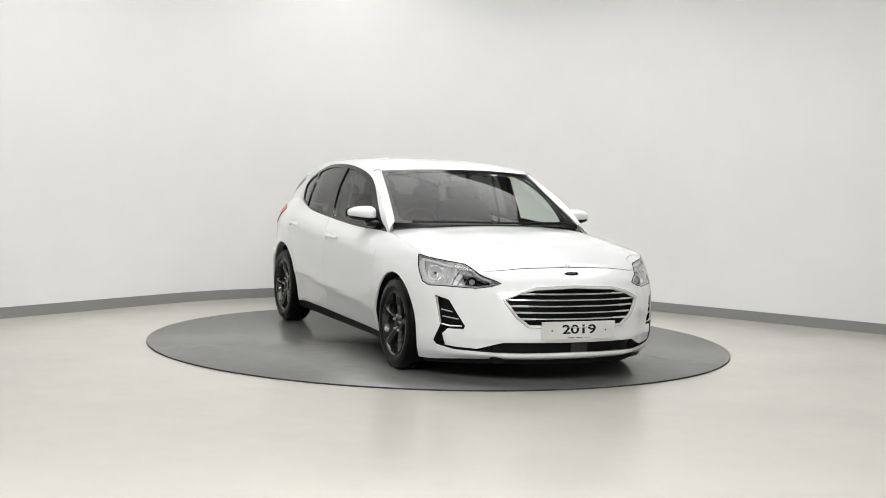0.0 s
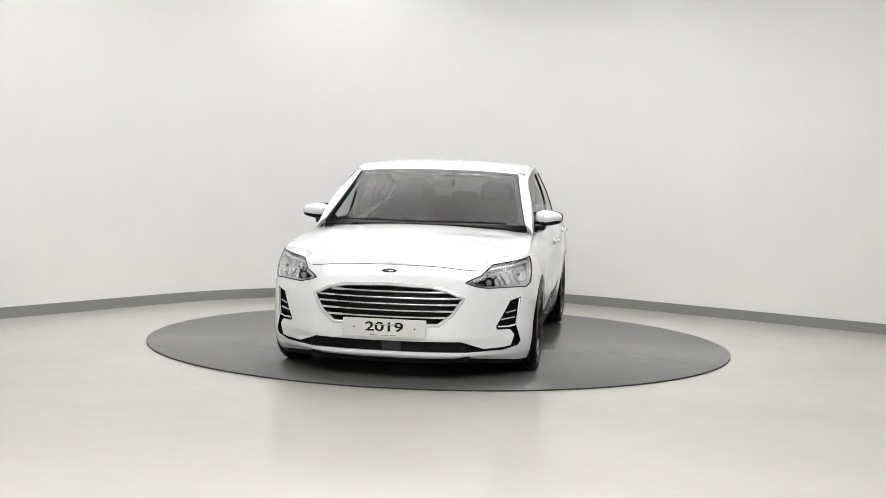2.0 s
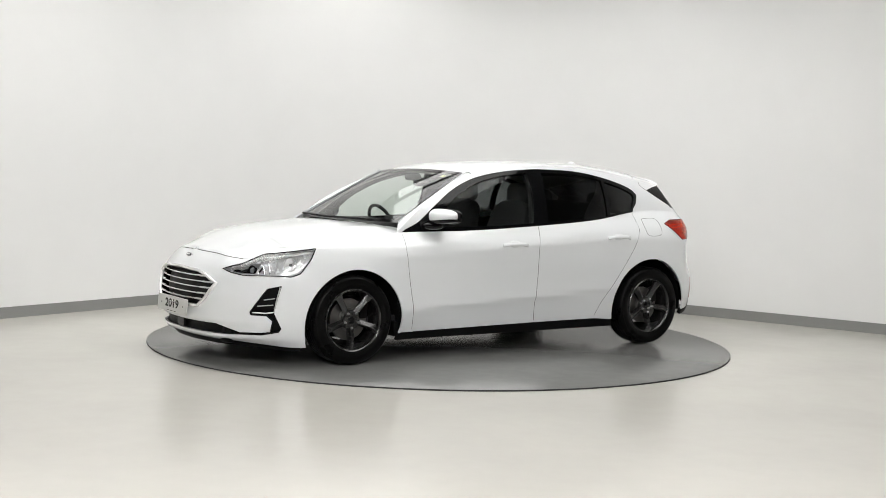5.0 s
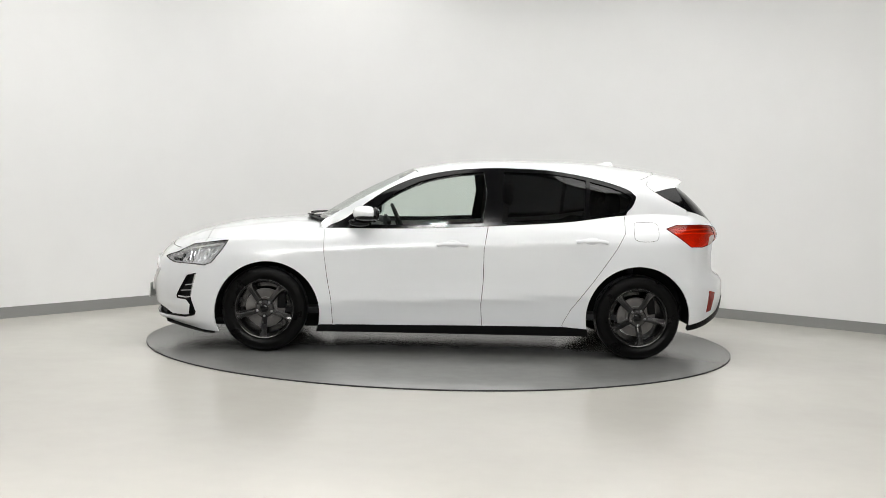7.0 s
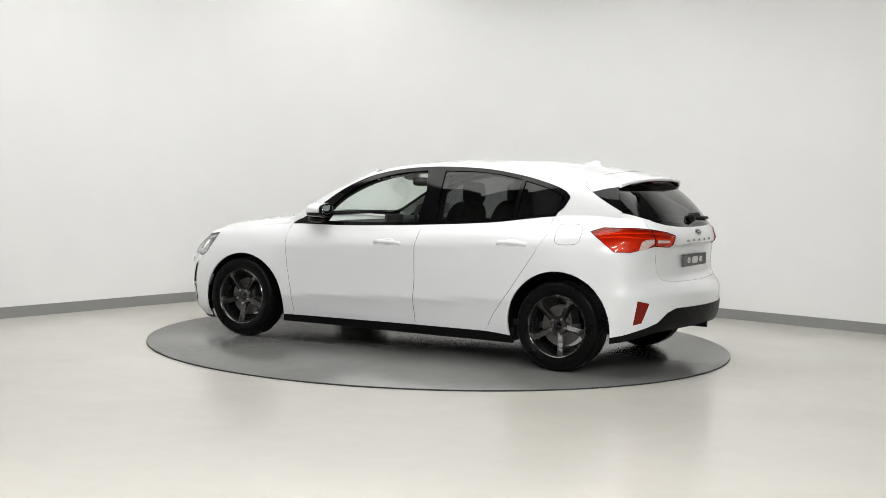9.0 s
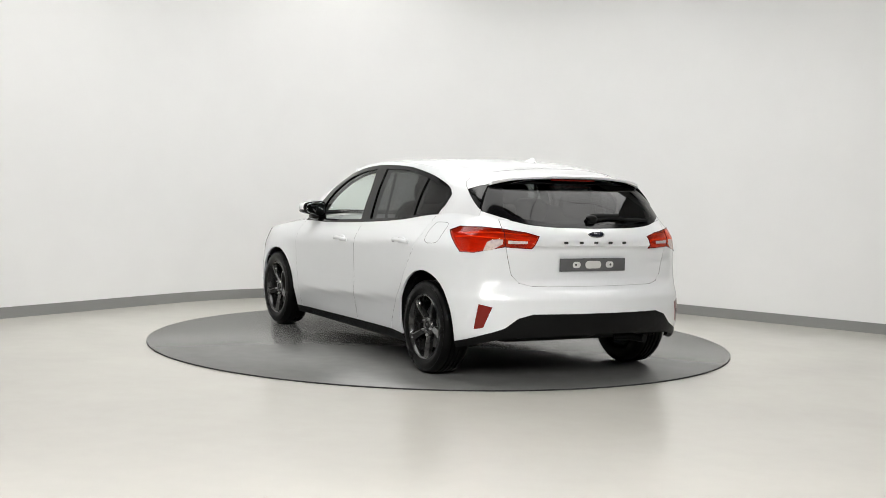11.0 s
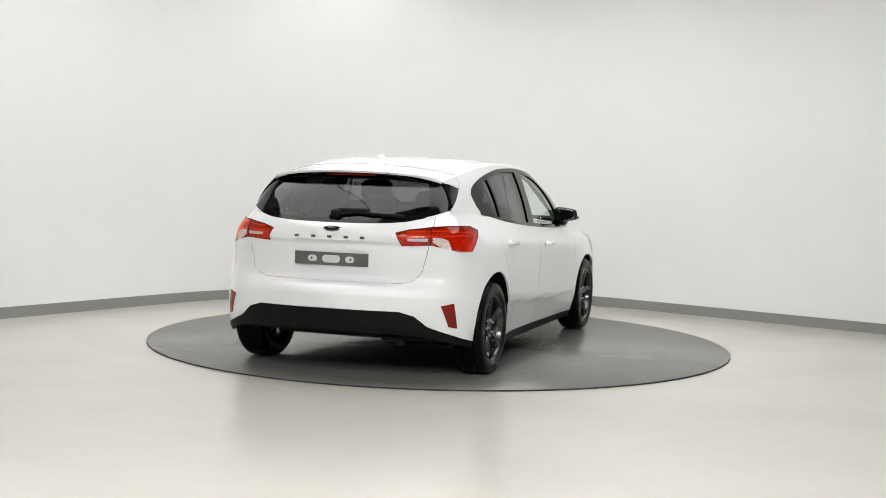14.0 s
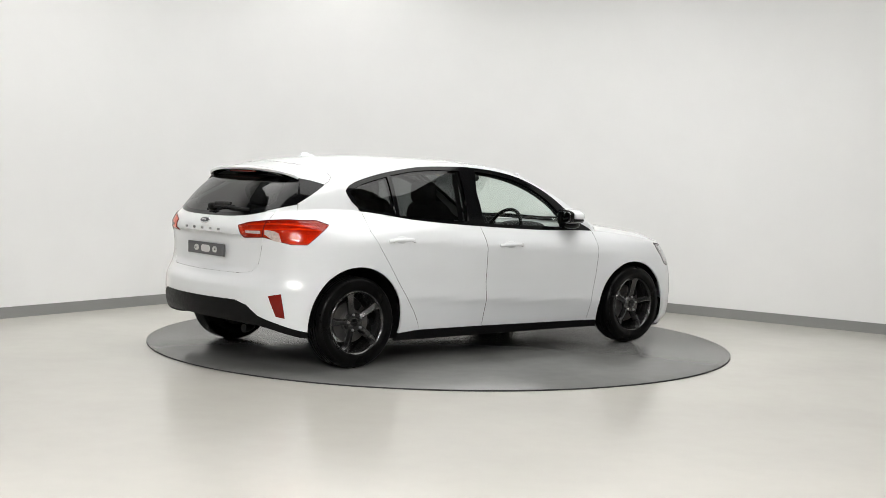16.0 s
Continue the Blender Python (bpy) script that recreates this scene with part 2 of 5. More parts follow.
def plan_curve():
    p = [Vector(q) for q in PLAN]
    p = [Vector((p[1].x, -p[1].y))] + p + [Vector((p[-2].x, -p[-2].y))]
    out = []
    for i in range(1, len(p) - 2):
        a, b, c, d = p[i - 1:i + 3]
        for j in range(24):
            t = j / 24
            out.append(0.5 * (2 * b + (c - a) * t + (2 * a - 5 * b + 4 * c - d) * t * t + (3 * b - a - 3 * c + d) * t**3))
    out.append(p[-2])
    a = np.array([tuple(v) for v in out])
    s = np.concatenate([[0], np.cumsum(np.hypot(*np.diff(a, axis=0).T))])
    tan = np.gradient(a, s, axis=0)
    tan /= np.linalg.norm(tan, axis=1)[:, None]
    return s, a, np.stack([-tan[:, 1], tan[:, 0]], 1)  # normal to the left of the way: out of the body


PS, PA, PN = plan_curve()
if PN[len(PN) // 2, 1] < 0:
    PN = -PN
S_END = PS[-1]


def s_of_plan(x, y):
    return PS[np.argmin((PA[:, 0] - x)**2 + (PA[:, 1] - y)**2)]


# how far the body stands back from the plan, by height, at stations along it
SECTIONS = [
    ((2.30, 0.0), [(0.10, 0.16), (0.165, 0.085), (0.185, 0.04), (0.21, 0.03), (0.25, 0.035), (0.30, 0.015), (0.45, 0.0), (0.54, 0.015), (0.62, 0.05), (0.68, 0.09), (0.74, 0.165)]),
    ((2.2, 0.47), [(0.10, 0.15), (0.165, 0.08), (0.185, 0.035), (0.21, 0.03), (0.25, 0.03), (0.30, 0.01), (0.45, 0.0), (0.55, 0.015), (0.64, 0.05), (0.69, 0.09), (0.76, 0.17)]),
    ((1.96, 0.72), [(0.10, 0.12), (0.15, 0.07), (0.185, 0.03), (0.22, 0.02), (0.3, 0.005), (0.4, 0.0), (0.52, 0.008), (0.62, 0.03), (0.68, 0.06), (0.74, 0.11), (0.8, 0.19)]),
    ((1.7, 0.868), [(0.10, 0.06), (0.15, 0.03), (0.2, 0.012), (0.3, 0.0), (0.5, 0.0), (0.6, 0.008), (0.68, 0.02), (0.74, 0.04), (0.79, 0.065), (0.85, 0.13)]),
    ((1.35, 0.895), [(0.15, 0.03), (0.2, 0.02), (0.3, 0.005), (0.5, 0.0), (0.6, 0.004), (0.68, 0.014), (0.75, 0.033), (0.80, 0.055), (0.845, 0.09), (0.9, 0.15)]),
    ((0.9, 0.888), [(0.13, 0.08), (0.18, 0.062), (0.235, 0.042), (0.3, 0.024), (0.36, 0.012), (0.5, 0.01), (0.65, 0.008), (0.72, 0.008), (0.78, 0.022), (0.84, 0.055), (0.9, 0.105)]),
    ((0.4, 0.885), [(0.13, 0.09), (0.18, 0.064), (0.235, 0.046), (0.3, 0.034), (0.355, 0.021), (0.385, 0.012), (0.5, 0.012), (0.65, 0.005), (0.76, 0.0), (0.80, 0.008), (0.86, 0.035), (0.92, 0.068)]),
    ((-0.3, 0.885), [(0.13, 0.09), (0.18, 0.064), (0.235, 0.048), (0.3, 0.038), (0.385, 0.022), (0.415, 0.012), (0.5, 0.012), (0.65, 0.005), (0.79, 0.0), (0.83, 0.008), (0.89, 0.035), (0.96, 0.075)]),
    ((-0.8, 0.888), [(0.13, 0.09), (0.18, 0.062), (0.235, 0.044), (0.32, 0.032), (0.42, 0.018), (0.455, 0.01), (0.55, 0.008), (0.68, 0.003), (0.82, 0.003), (0.87, 0.014), (0.93, 0.042), (1.0, 0.088)]),
    ((-1.35, 0.898), [(0.15, 0.05), (0.22, 0.035), (0.3, 0.015), (0.4, 0.003), (0.55, 0.0), (0.7, 0.002), (0.82, 0.012), (0.9, 0.045), (0.98, 0.108), (1.06, 0.19)]),
    ((-1.72, 0.85), [(0.2, 0.04), (0.28, 0.01), (0.4, 0.0), (0.52, 0.002), (0.6, 0.015), (0.7, 0.025), (0.8, 0.032), (0.9, 0.055), (0.98, 0.105), (1.05, 0.17)]),
    ((-1.925, 0.73), [(0.2, 0.08), (0.27, 0.04), (0.36, 0.016), (0.45, 0.01), (0.53, 0.015), (0.58, 0.03), (0.66, 0.055), (0.75, 0.062), (0.84, 0.055), (0.9, 0.055), (0.96, 0.08), (1.04, 0.145)]),
    ((-2.065, 0.40), [(0.2, 0.10), (0.26, 0.07), (0.36, 0.022), (0.46, 0.012), (0.54, 0.012), (0.59, 0.035), (0.625, 0.08), (0.66, 0.11), (0.75, 0.115), (0.84, 0.112), (0.862, 0.102), (0.874, 0.075), (0.905, 0.07), (0.95, 0.085), (1.02, 0.13)]),
    ((-2.12, 0.0), [(0.2, 0.10), (0.26, 0.07), (0.36, 0.022), (0.46, 0.012), (0.54, 0.012), (0.59, 0.04), (0.625, 0.10), (0.66, 0.14), (0.75, 0.148), (0.84, 0.145), (0.862, 0.135), (0.874, 0.108), (0.905, 0.105), (0.95, 0.12), (1.0, 0.16)]),
]
SEC_S = np.array([s_of_plan(*a) for a, _ in SECTIONS])


def skin(s, z):
    """The place on the lower body at s metres along its plan and height z."""
    s, z = np.broadcast_arrays(np.asarray(s, float), np.asarray(z, float))
    sh = s.shape
    s, z = s.ravel(), z.ravel()
    D = np.array([hermite(*zip(*tab), z) for _, tab in SECTIONS])
    k = np.clip(np.searchsorted(SEC_S, s) - 1, 0, len(SEC_S) - 2)
    t = np.clip((s - SEC_S[k]) / (SEC_S[k + 1] - SEC_S[k]), 0, 1)
    i = np.arange(len(s))
    h = SEC_S[k + 1] - SEC_S[k]

    def slope(j):
        j0, j1 = np.clip(j - 1, 0, len(SEC_S) - 1), np.clip(j + 1, 0, len(SEC_S) - 1)
        w = (D[j1, i] - D[j0, i]) / (SEC_S[j1] - SEC_S[j0])
        return np.where((j == 0) | (j == len(SEC_S) - 1), 0, w)
    d = ((2 * t**3 - 3 * t**2 + 1) * D[k, i] + (t**3 - 2 * t**2 + t) * h * slope(k) + (-2 * t**3 + 3 * t**2) * D[k + 1, i] + (t**3 - t**2) * h * slope(k + 1))
    p = np.stack([np.interp(s, PS, PA[:, c]) for c in (0, 1)], 1)
    n = np.stack([np.interp(s, PS, PN[:, c]) for c in (0, 1)], 1)
    p = p - n * d[:, None]
    p[:, 1] = np.maximum(p[:, 1], 0)
    return np.concatenate([p, z[:, None]], 1).reshape(*sh, 3)


S_MID = s_of_plan(0.0, 0.885)
SD = np.linspace(0, S_END, 1200)


def F(y, z):   # a place on the front, by y
    m = SD < s_of_plan(1.75, 0.86)
    return (float(np.interp(y, skin(SD[m], z)[:, 1], SD[m])), z)


def S(x, z):   # a place on the side, by x
    m = (SD > s_of_plan(2.15, 0.58)) & (SD < s_of_plan(-1.96, 0.67))
    return (float(np.interp(-x, -skin(SD[m], z)[:, 0], SD[m])), z)


def R(y, z):   # a place on the rear, by y
    m = SD > s_of_plan(-1.70, 0.87)
    return (float(np.interp(-y, -skin(SD[m], z)[:, 1], SD[m])), z)


TOP = [(F(0, .72)[0], .738), (F(.27, .72)[0], .732), (F(.44, .7)[0], .718), (F(.54, .71)[0], .708), (F(.60, .72)[0], .738), (S(1.90, .76)[0], .768), (S(1.63, .78)[0], .805),
       (S(1.35, .8)[0], .848), (S(1.1, .8)[0], .878), (S(.9, .8)[0], .894), (S(.43, .8)[0], .905), (S(-.21, .8)[0], .937), (S(-.8, .9)[0], .982), (S(-1.24, .9)[0], 1.04),
       (S(-1.5, .9)[0], 1.052), (S(-1.72, .95)[0], 1.045), (R(.62, .95)[0], 1.033), (R(.45, .95)[0], 1.003), (R(.25, .95)[0], .990), (S_END, .986)]
LOW = [(0, .165), (F(.5, .2)[0], .162), (S(2.0, .2)[0], .15), (S(1.72, .2)[0], .13), (S(1.5, .3)[0], .14), (S(.96, .2)[0], .145), (S(-.97, .2)[0], .155), (S(-1.5, .3)[0], .2),
       (S(-1.72, .3)[0], .222), (R(.6, .3)[0], .298), (S_END, .325)]


def z_top(s):
    return hermite(*zip(*TOP), s)


def z_low(s):
    return hermite(*zip(*LOW), s)


def in_poly(P, poly):
    x, y = P[:, 0], P[:, 1]
    c = np.zeros(len(P), bool)
    n = len(poly)
    for i in range(n):
        (x0, y0), (x1, y1) = poly[i], poly[(i + 1) % n]
        if y0 == y1:
            continue
        c ^= ((y0 > y) != (y1 > y)) & (x < (x1 - x0) * (y - y0) / (y1 - y0) + x0)
    return c


class Sheet:
    """A fine sheet of quads over a plane of two coordinates, out of which panels are cut along outlines."""

    def __init__(self, V, W):
        self.n, self.m = V.shape[:2]
        self.V, self.W = V.reshape(-1, 3).copy(), W.reshape(-1, 2).copy()
        gi = lambda a, ax: np.gradient(a, axis=ax).reshape(-1, a.shape[2])
        self.Vi, self.Vj, self.Wi, self.Wj = gi(V, 0), gi(V, 1), gi(W, 0), gi(W, 1)
        k = np.arange(self.n * self.m).reshape(self.n, self.m)
        q = np.stack([k[:-1, :-1], k[1:, :-1], k[1:, 1:], k[:-1, 1:]], -1).reshape(-1, 4)
        self.faces = [tuple(int(a) for a in r) for r in q]
        self.label = ["body"] * len(self.faces)
        self.fixed = np.zeros(len(self.V), bool)

    def cut(self, poly, label, over=None):
        poly = [tuple(map(float, p)) for p in poly]
        A = np.array(poly)
        on = np.zeros(len(self.V), bool)
        for i, p in enumerate(A):
            a, b = A[i - 1] - p, A[(i + 1) % len(A)] - p
            if np.dot(a, b) / (np.linalg.norm(a) * np.linalg.norm(b) + 1e-12) < -0.94:
                continue
            d = np.hypot(*(self.W - p).T)
            d[self.fixed] = 9
            j = int(np.argmin(d))
            if d[j] > 0.012:
                continue
            M = np.stack([self.Wi[j], self.Wj[j]], 1)
            try:
                ab = np.linalg.solve(M, p - self.W[j])
            except np.linalg.LinAlgError:
                continue
            if np.abs(ab).max() < 1.2:
                self.V[j] += ab[0] * self.Vi[j] + ab[1] * self.Vj[j]
                self.W[j] = p
                on[j] = True
        ins = in_poly(self.W, poly)
        E = {tuple(sorted((f[i], f[(i + 1) % len(f)]))) for f in self.faces for i in range(len(f))}
        E = np.array(sorted(E))
        E = E[(ins[E[:, 0]] != ins[E[:, 1]]) & ~on[E[:, 0]] & ~on[E[:, 1]]]
        if len(E):
            a, b = self.W[E[:, 0]], self.W[E[:, 1]]
            lo, hi = np.zeros(len(E)), np.ones(len(E))
            for _ in range(14):
                mid = (lo + hi) / 2
                same = in_poly(a + (b - a) * mid[:, None], poly) == ins[E[:, 0]]
                lo, hi = np.where(same, mid, lo), np.where(same, hi, mid)
            f = (lo + hi) / 2
            V0, W0 = self.V.copy(), self.W.copy()
            best = {}
            for (i, j), t in zip(E, f):
                fi, fj = self.fixed[i], self.fixed[j]
                near = (i, j, t) if (t < 0.5 and not fi) or fj else (j, i, 1 - t)
                if self.fixed[near[0]]:
                    continue
                if near[0] not in best or best[near[0]][1] > near[2]:
                    best[near[0]] = (near[1], near[2])
            for v, (w, t) in best.items():
                self.V[v] = V0[v] + (V0[w] - V0[v]) * t
                self.W[v] = W0[v] + (W0[w] - W0[v]) * t
                on[v] = True
        faces, labels = [], []
        for f, lb in zip(self.faces, self.label):
            st = [0 if on[v] else (1 if ins[v] else -1) for v in f]
            parts = [f]
            if len(f) == 4 and max(st) == 1 and min(st) == -1:
                if st[0] == 0 and st[2] == 0:
                    parts = [(f[0], f[1], f[2]), (f[0], f[2], f[3])]
                elif st[1] == 0 and st[3] == 0:
                    parts = [(f[1], f[2], f[3]), (f[1], f[3], f[0])]
            for g in parts:
                if len(g) == 4 and sum(on[v] for v in g) >= 3 and not all(on[v] for v in g):
                    k = [i for i in range(4) if not on[g[i]]][0]
                    sub = [(g[k], g[(k + 1) % 4], g[k - 1]), (g[(k + 1) % 4], g[(k + 2) % 4], g[k - 1])]
                else:
                    sub = [g]
                for h in sub:
                    c = self.W[list(h)].mean(0)
                    free = [v for v in h if not on[v]]
                    inside = (sum(1 if ins[v] else -1 for v in free) > 0) if free else bool(in_poly(c[None], poly)[0])
                    faces.append(h)
                    labels.append(label if inside and (over is None or lb in over) else lb)
        self.faces, self.label = faces, labels
        self.fixed |= on

    def take(self, *names):
        return [f for f, lb in zip(self.faces, self.label) if lb in names]


def panel(name, sheets, material, parent, side=0, rim=0.018, gap=0.0, lift=0.0, label="", smooth=40):
    """A mesh from cut faces: side 0 is mirrored and joined, 1 left, -1 right. Its border turns inwards by rim."""
    V, Fc = [], []
    for sh, names in sheets:
        fs = sh.take(*names)
        used = sorted({v for f in fs for v in f})
        ix = {v: i + len(V) for i, v in enumerate(used)}
        V += [tuple(sh.V[v]) for v in used]
        Fc += [tuple(ix[v] for v in f) for f in fs]
    if not Fc:
        return None
    V = np.array(V)
    if side == 0:
        n = len(V)
        V = np.concatenate([V, V * np.array([1, -1, 1])])
        Fc = Fc + [tuple(v + n for v in reversed(f)) for f in Fc]
    elif side < 0:
        V = V * np.array([1, -1, 1])
        Fc = [tuple(reversed(f)) for f in Fc]
    me = bpy.data.meshes.new(name)
    me.from_pydata([tuple(v) for v in V], [], Fc)
    bm = bmesh.new()
    bm.from_mesh(me)
    bpy.data.meshes.remove(me)
    bmesh.ops.remove_doubles(bm, verts=bm.verts, dist=0.0004)
    bmesh.ops.dissolve_degenerate(bm, dist=0.0002, edges=bm.edges)
    bm.normal_update()
    # faces look outwards
    if sum((f.calc_center_median() - Vector((f.calc_center_median().x * 0.7, 0, 0.6))).dot(f.normal) * f.calc_area() for f in bm.faces) < 0:
        bmesh.ops.reverse_faces(bm, faces=bm.faces)
        bm.normal_update()
    border = [v for v in bm.verts if any(e.is_boundary for e in v.link_edges)]
    nrm = {v: v.normal.copy() for v in bm.verts}
    if lift:
        for v in bm.verts:
            v.co += nrm[v] * lift
    if gap:
        mv = {}
        for v in border:
            inner = Vector()
            for f in v.link_faces:
                inner += f.calc_center_median() - v.co
            e = [x for x in v.link_edges if x.is_boundary]
            if len(e) == 2:
                d = (e[0].other_vert(v).co - e[1].other_vert(v).co)
                if d.length > 1e-6:
                    d.normalize()
                    inner -= d * inner.dot(d)
            if inner.length > 1e-6:
                mv[v] = inner.normalized() * gap
        for v, d in mv.items():
            v.co += d
    if rim:
        es = [e for e in bm.edges if e.is_boundary]
        twin = {}
        for v in border:
            twin[v] = bm.verts.new(v.co - nrm[v] * rim)
        for e in es:
            a, b = e.verts
            f = e.link_faces[0]
            lp = [lp for lp in f.loops if lp.edge == e][0]
            a, b = lp.vert, lp.link_loop_next.vert
            try:
                bm.faces.new((b, a, twin[a], twin[b]))
            except ValueError:
                pass
    me = bpy.data.meshes.new(name)
    bm.to_mesh(me)
    bm.free()
    me.shade_smooth()
    me.set_sharp_from_angle(angle=radians(smooth))
    me.materials.append(material)
    ob = new(name, me)
    ob.parent = parent
    return tagged(ob, label) if label else ob


def circle(cx, cz, r, n=48):
    return [(cx + r * math.cos(2 * math.pi * i / n), cz + r * math.sin(2 * math.pi * i / n)) for i in range(n)]


CAR = tagged(new("car"), "white five-door hatchback with dark alloy wheels on the platform", "car")

# ---- lower body sheet ----
NS, NV = 470, 62
ss = np.linspace(0, S_END, NS)
vv = np.linspace(0, 1, NV)
SS = np.repeat(ss[:, None], NV, 1)
ZZ = z_low(ss)[:, None] + (z_top(ss) - z_low(ss))[:, None] * vv[None]
LOWER = Sheet(skin(SS, ZZ), np.stack([SS, ZZ], -1))
ZT = lambda s: float(z_top(s))


def smooth_path(pts, n=10):
    """A rounded line through points."""
    p = [Vector(q) for q in pts]
    p = [p[0] * 2 - p[1]] + p + [p[-1] * 2 - p[-2]]
    out = []
    for i in range(1, len(p) - 2):
        a, b, c, d = p[i - 1:i + 3]
        for j in range(n):
            t = j / n
            out.append(tuple(0.5 * (2 * b + (c - a) * t + (2 * a - 5 * b + 4 * c - d) * t * t + (3 * b - a - 3 * c + d) * t**3)))
    return out + [tuple(p[-2])]


HEAD_LAMP = [F(.47, .640), F(.53, .617), F(.60, .603), S(1.865, .607), S(1.80, .604), S(1.744, .625), S(1.665, .725), S(1.626, .790), S(1.72, .776), S(1.90, .743), F(.56, .683), F(.51, .660)]


def lower_cuts():
    c = LOWER.cut
    c([S(p[0], max(.11, p[1])) for p in circle(1.338, 0.272, 0.376)], "hole")
    c([S(p[0], max(.12, p[1])) for p in circle(-1.335, 0.300, 0.376)], "hole")
    # black sill
    c([S(1.1, .1), S(1.1, .196), S(.96, .198), S(-.2, .216), S(-.8, .222), S(-1.1, .2), S(-1.1, .1)], "sill", ("body",))
    # doors
    c([S(.938, .96), S(.943, .75), S(.914, .548), S(.882, .386), S(.866, .2), S(-.209, .2), S(-.196, .373), S(-.208, .536), S(-.208, .78), S(-.24, .96)], "front_door", ("body",))
    c([S(-.24, 1.0), S(-.208, .78), S(-.208, .536), S(-.196, .373), S(-.209, .2), S(-.78, .2), S(-.795, .253), S(-.845, .348), S(-1.001, .557), S(-1.156, .785), S(-1.225, .909), S(-1.235, 1.10)],
      "rear_door", ("body",))
    # tailgate
    c([(S_END + .1, .62), R(.46, .623), R(.535, .64), R(.58, .69), R(.607, .80), R(.63, .95), R(.64, 1.08), (S_END + .1, 1.08)], "tailgate", ("body",))
    # lamps
    c([R(.42, .935), R(.455, .857), R(.63, .868), S(-1.80, .826), S(-1.71, .826), S(-1.614, .896), S(-1.53, .951), S(-1.61, .98), S(-1.80, .984), R(.635, .977), R(.5, .957)], "tail_lamp", ("body", "tailgate"))
    c(HEAD_LAMP, "head_lamp", ("body",))
    c([F(.515, .644), F(.535, .626), F(.60, .616), F(.655, .617), F(.655, .684), F(.58, .674)], "lamp_well", ("head_lamp",))
    # nose openings
    c([(-.1, .622), F(.27, .611), F(.37, .588), F(.468, .545), F(.40, .44), F(.325, .382), (-.1, .376)], "grille", ("body",))
    c([(-.1, .277), F(.46, .275), F(.59, .224), F(.70, .228), F(.745, .236), F(.765, .31), F(.74, .343), F(.665, .345), F(.660, .366), F(.698, .44), F(.735, .522), F(.797, .545), F(.788, .46),
       F(.775, .36), F(.80, .262), F(.785, .236), F(.70, .212), F(.5, .208), (-.1, .214)], "lower_intake", ("body",))
    # rear black skirt, reflector, fuel flap
    c([S(-1.55, .1), S(-1.55, .262), S(-1.72, .262), S(-1.80, .283), R(.70, .335), R(.64, .36), R(.565, .425), R(.475, .452), (S_END + .1, .457), (S_END + .1, .1)], "skirt", ("body",))
    c([R(.778, .508), R(.712, .492), R(.753, .362), R(.795, .350)], "reflector", ("body",))


lower_cuts()

# ---- side of the cabin: from the belt to the roof rail ----
NT = 46
tt = np.linspace(0, 1, NT)
s_a, s_b = S(0.99, .88)[0], S(-1.715, 1.03)[0]
sb = ss[(ss >= s_a) & (ss <= s_b)]
s_b = sb[-1]
uu = (sb - sb[0]) / (sb[-1] - sb[0])
BOT = skin(sb, z_top(sb))
xt = 0.265 + (-1.63 - 0.265) * uu
RAILX = [0.265, 0.15, 0.0, -0.2, -0.4, -0.6, -0.8, -1.0, -1.2, -1.4, -1.63]
rail_y = lambda x: hermite(RAILX, [.655, .664, .670, .671, .667, .66, .65, .636, .621, .606, .592], x)
rail_z = lambda x: hermite(RAILX, [1.305, 1.333, 1.357, 1.376, 1.383, 1.382, 1.372, 1.352, 1.325, 1.292, 1.255], x)
RAIL = np.stack([xt, rail_y(xt), rail_z(xt)], 1)
GV = BOT[:, None] * (1 - tt)[None, :, None] + RAIL[:, None] * tt[None, :, None]
bul = np.sin(np.pi * tt)**1.0 * 0.016
GV[:, :, 1] += bul[None]
GV[:, :, 2] += bul[None] * 0.4
GV[:, :, 0] += 0.072 * np.sin(np.pi * tt)[None] * (np.clip(1 - uu / 0.4, 0, 1)**2)[:, None]
CABIN_SIDE = Sheet(GV, GV[:, :, [0, 2]])
GLASS_F = [(.67, .925), (.60, 1.02), (.47, 1.135), (.27, 1.24), (.03, 1.30), (-.20, 1.326), (-.225, 1.18), (-.195, .957), (.2, .935)]
GLASS_R = [(-.335, .965), (-.345, 1.328), (-.6, 1.328), (-.79, 1.312), (-.95, 1.283), (-.94, 1.005), (-.65, .985)]
GLASS_Q = [(-.98, 1.275), (-1.14, 1.235), (-1.235, 1.20), (-1.285, 1.165), (-1.262, 1.11), (-1.215, 1.06), (-.97, 1.02)]
DLO = [(.945, .80), (.935, .893), (.80, .962), (.64, 1.083), (.48, 1.190), (.278, 1.277), (.035, 1.329), (-.2, 1.352), (-.375, 1.357), (-.62, 1.352), (-.79, 1.336), (-.995, 1.301), (-1.16, 1.26), (-1.265, 1.222),
       (-1.308, 1.19), (-1.32, 1.165), (-1.29, 1.101), (-1.245, 1.046), (-1.24, .9)]
CABIN_SIDE.cut(smooth_path(DLO, 5), "trim")
CABIN_SIDE.cut([(-1.465, 1.214), (-1.56, 1.240), (-1.66, 1.256), (-1.85, 1.262), (-1.85, 1.03), (-1.72, 1.078), (-1.60, 1.138), (-1.53, 1.176)], "fin", ("body",))
CABIN_SIDE.cut(smooth_path(GLASS_F[:6], 5) + GLASS_F[6:], "front_glass", ("trim",))
CABIN_SIDE.cut(GLASS_R[:1] + smooth_path(GLASS_R[1:5], 5) + GLASS_R[5:], "rear_glass", ("trim",))
CABIN_SIDE.cut(smooth_path(GLASS_Q, 5), "quarter_glass", ("trim",))

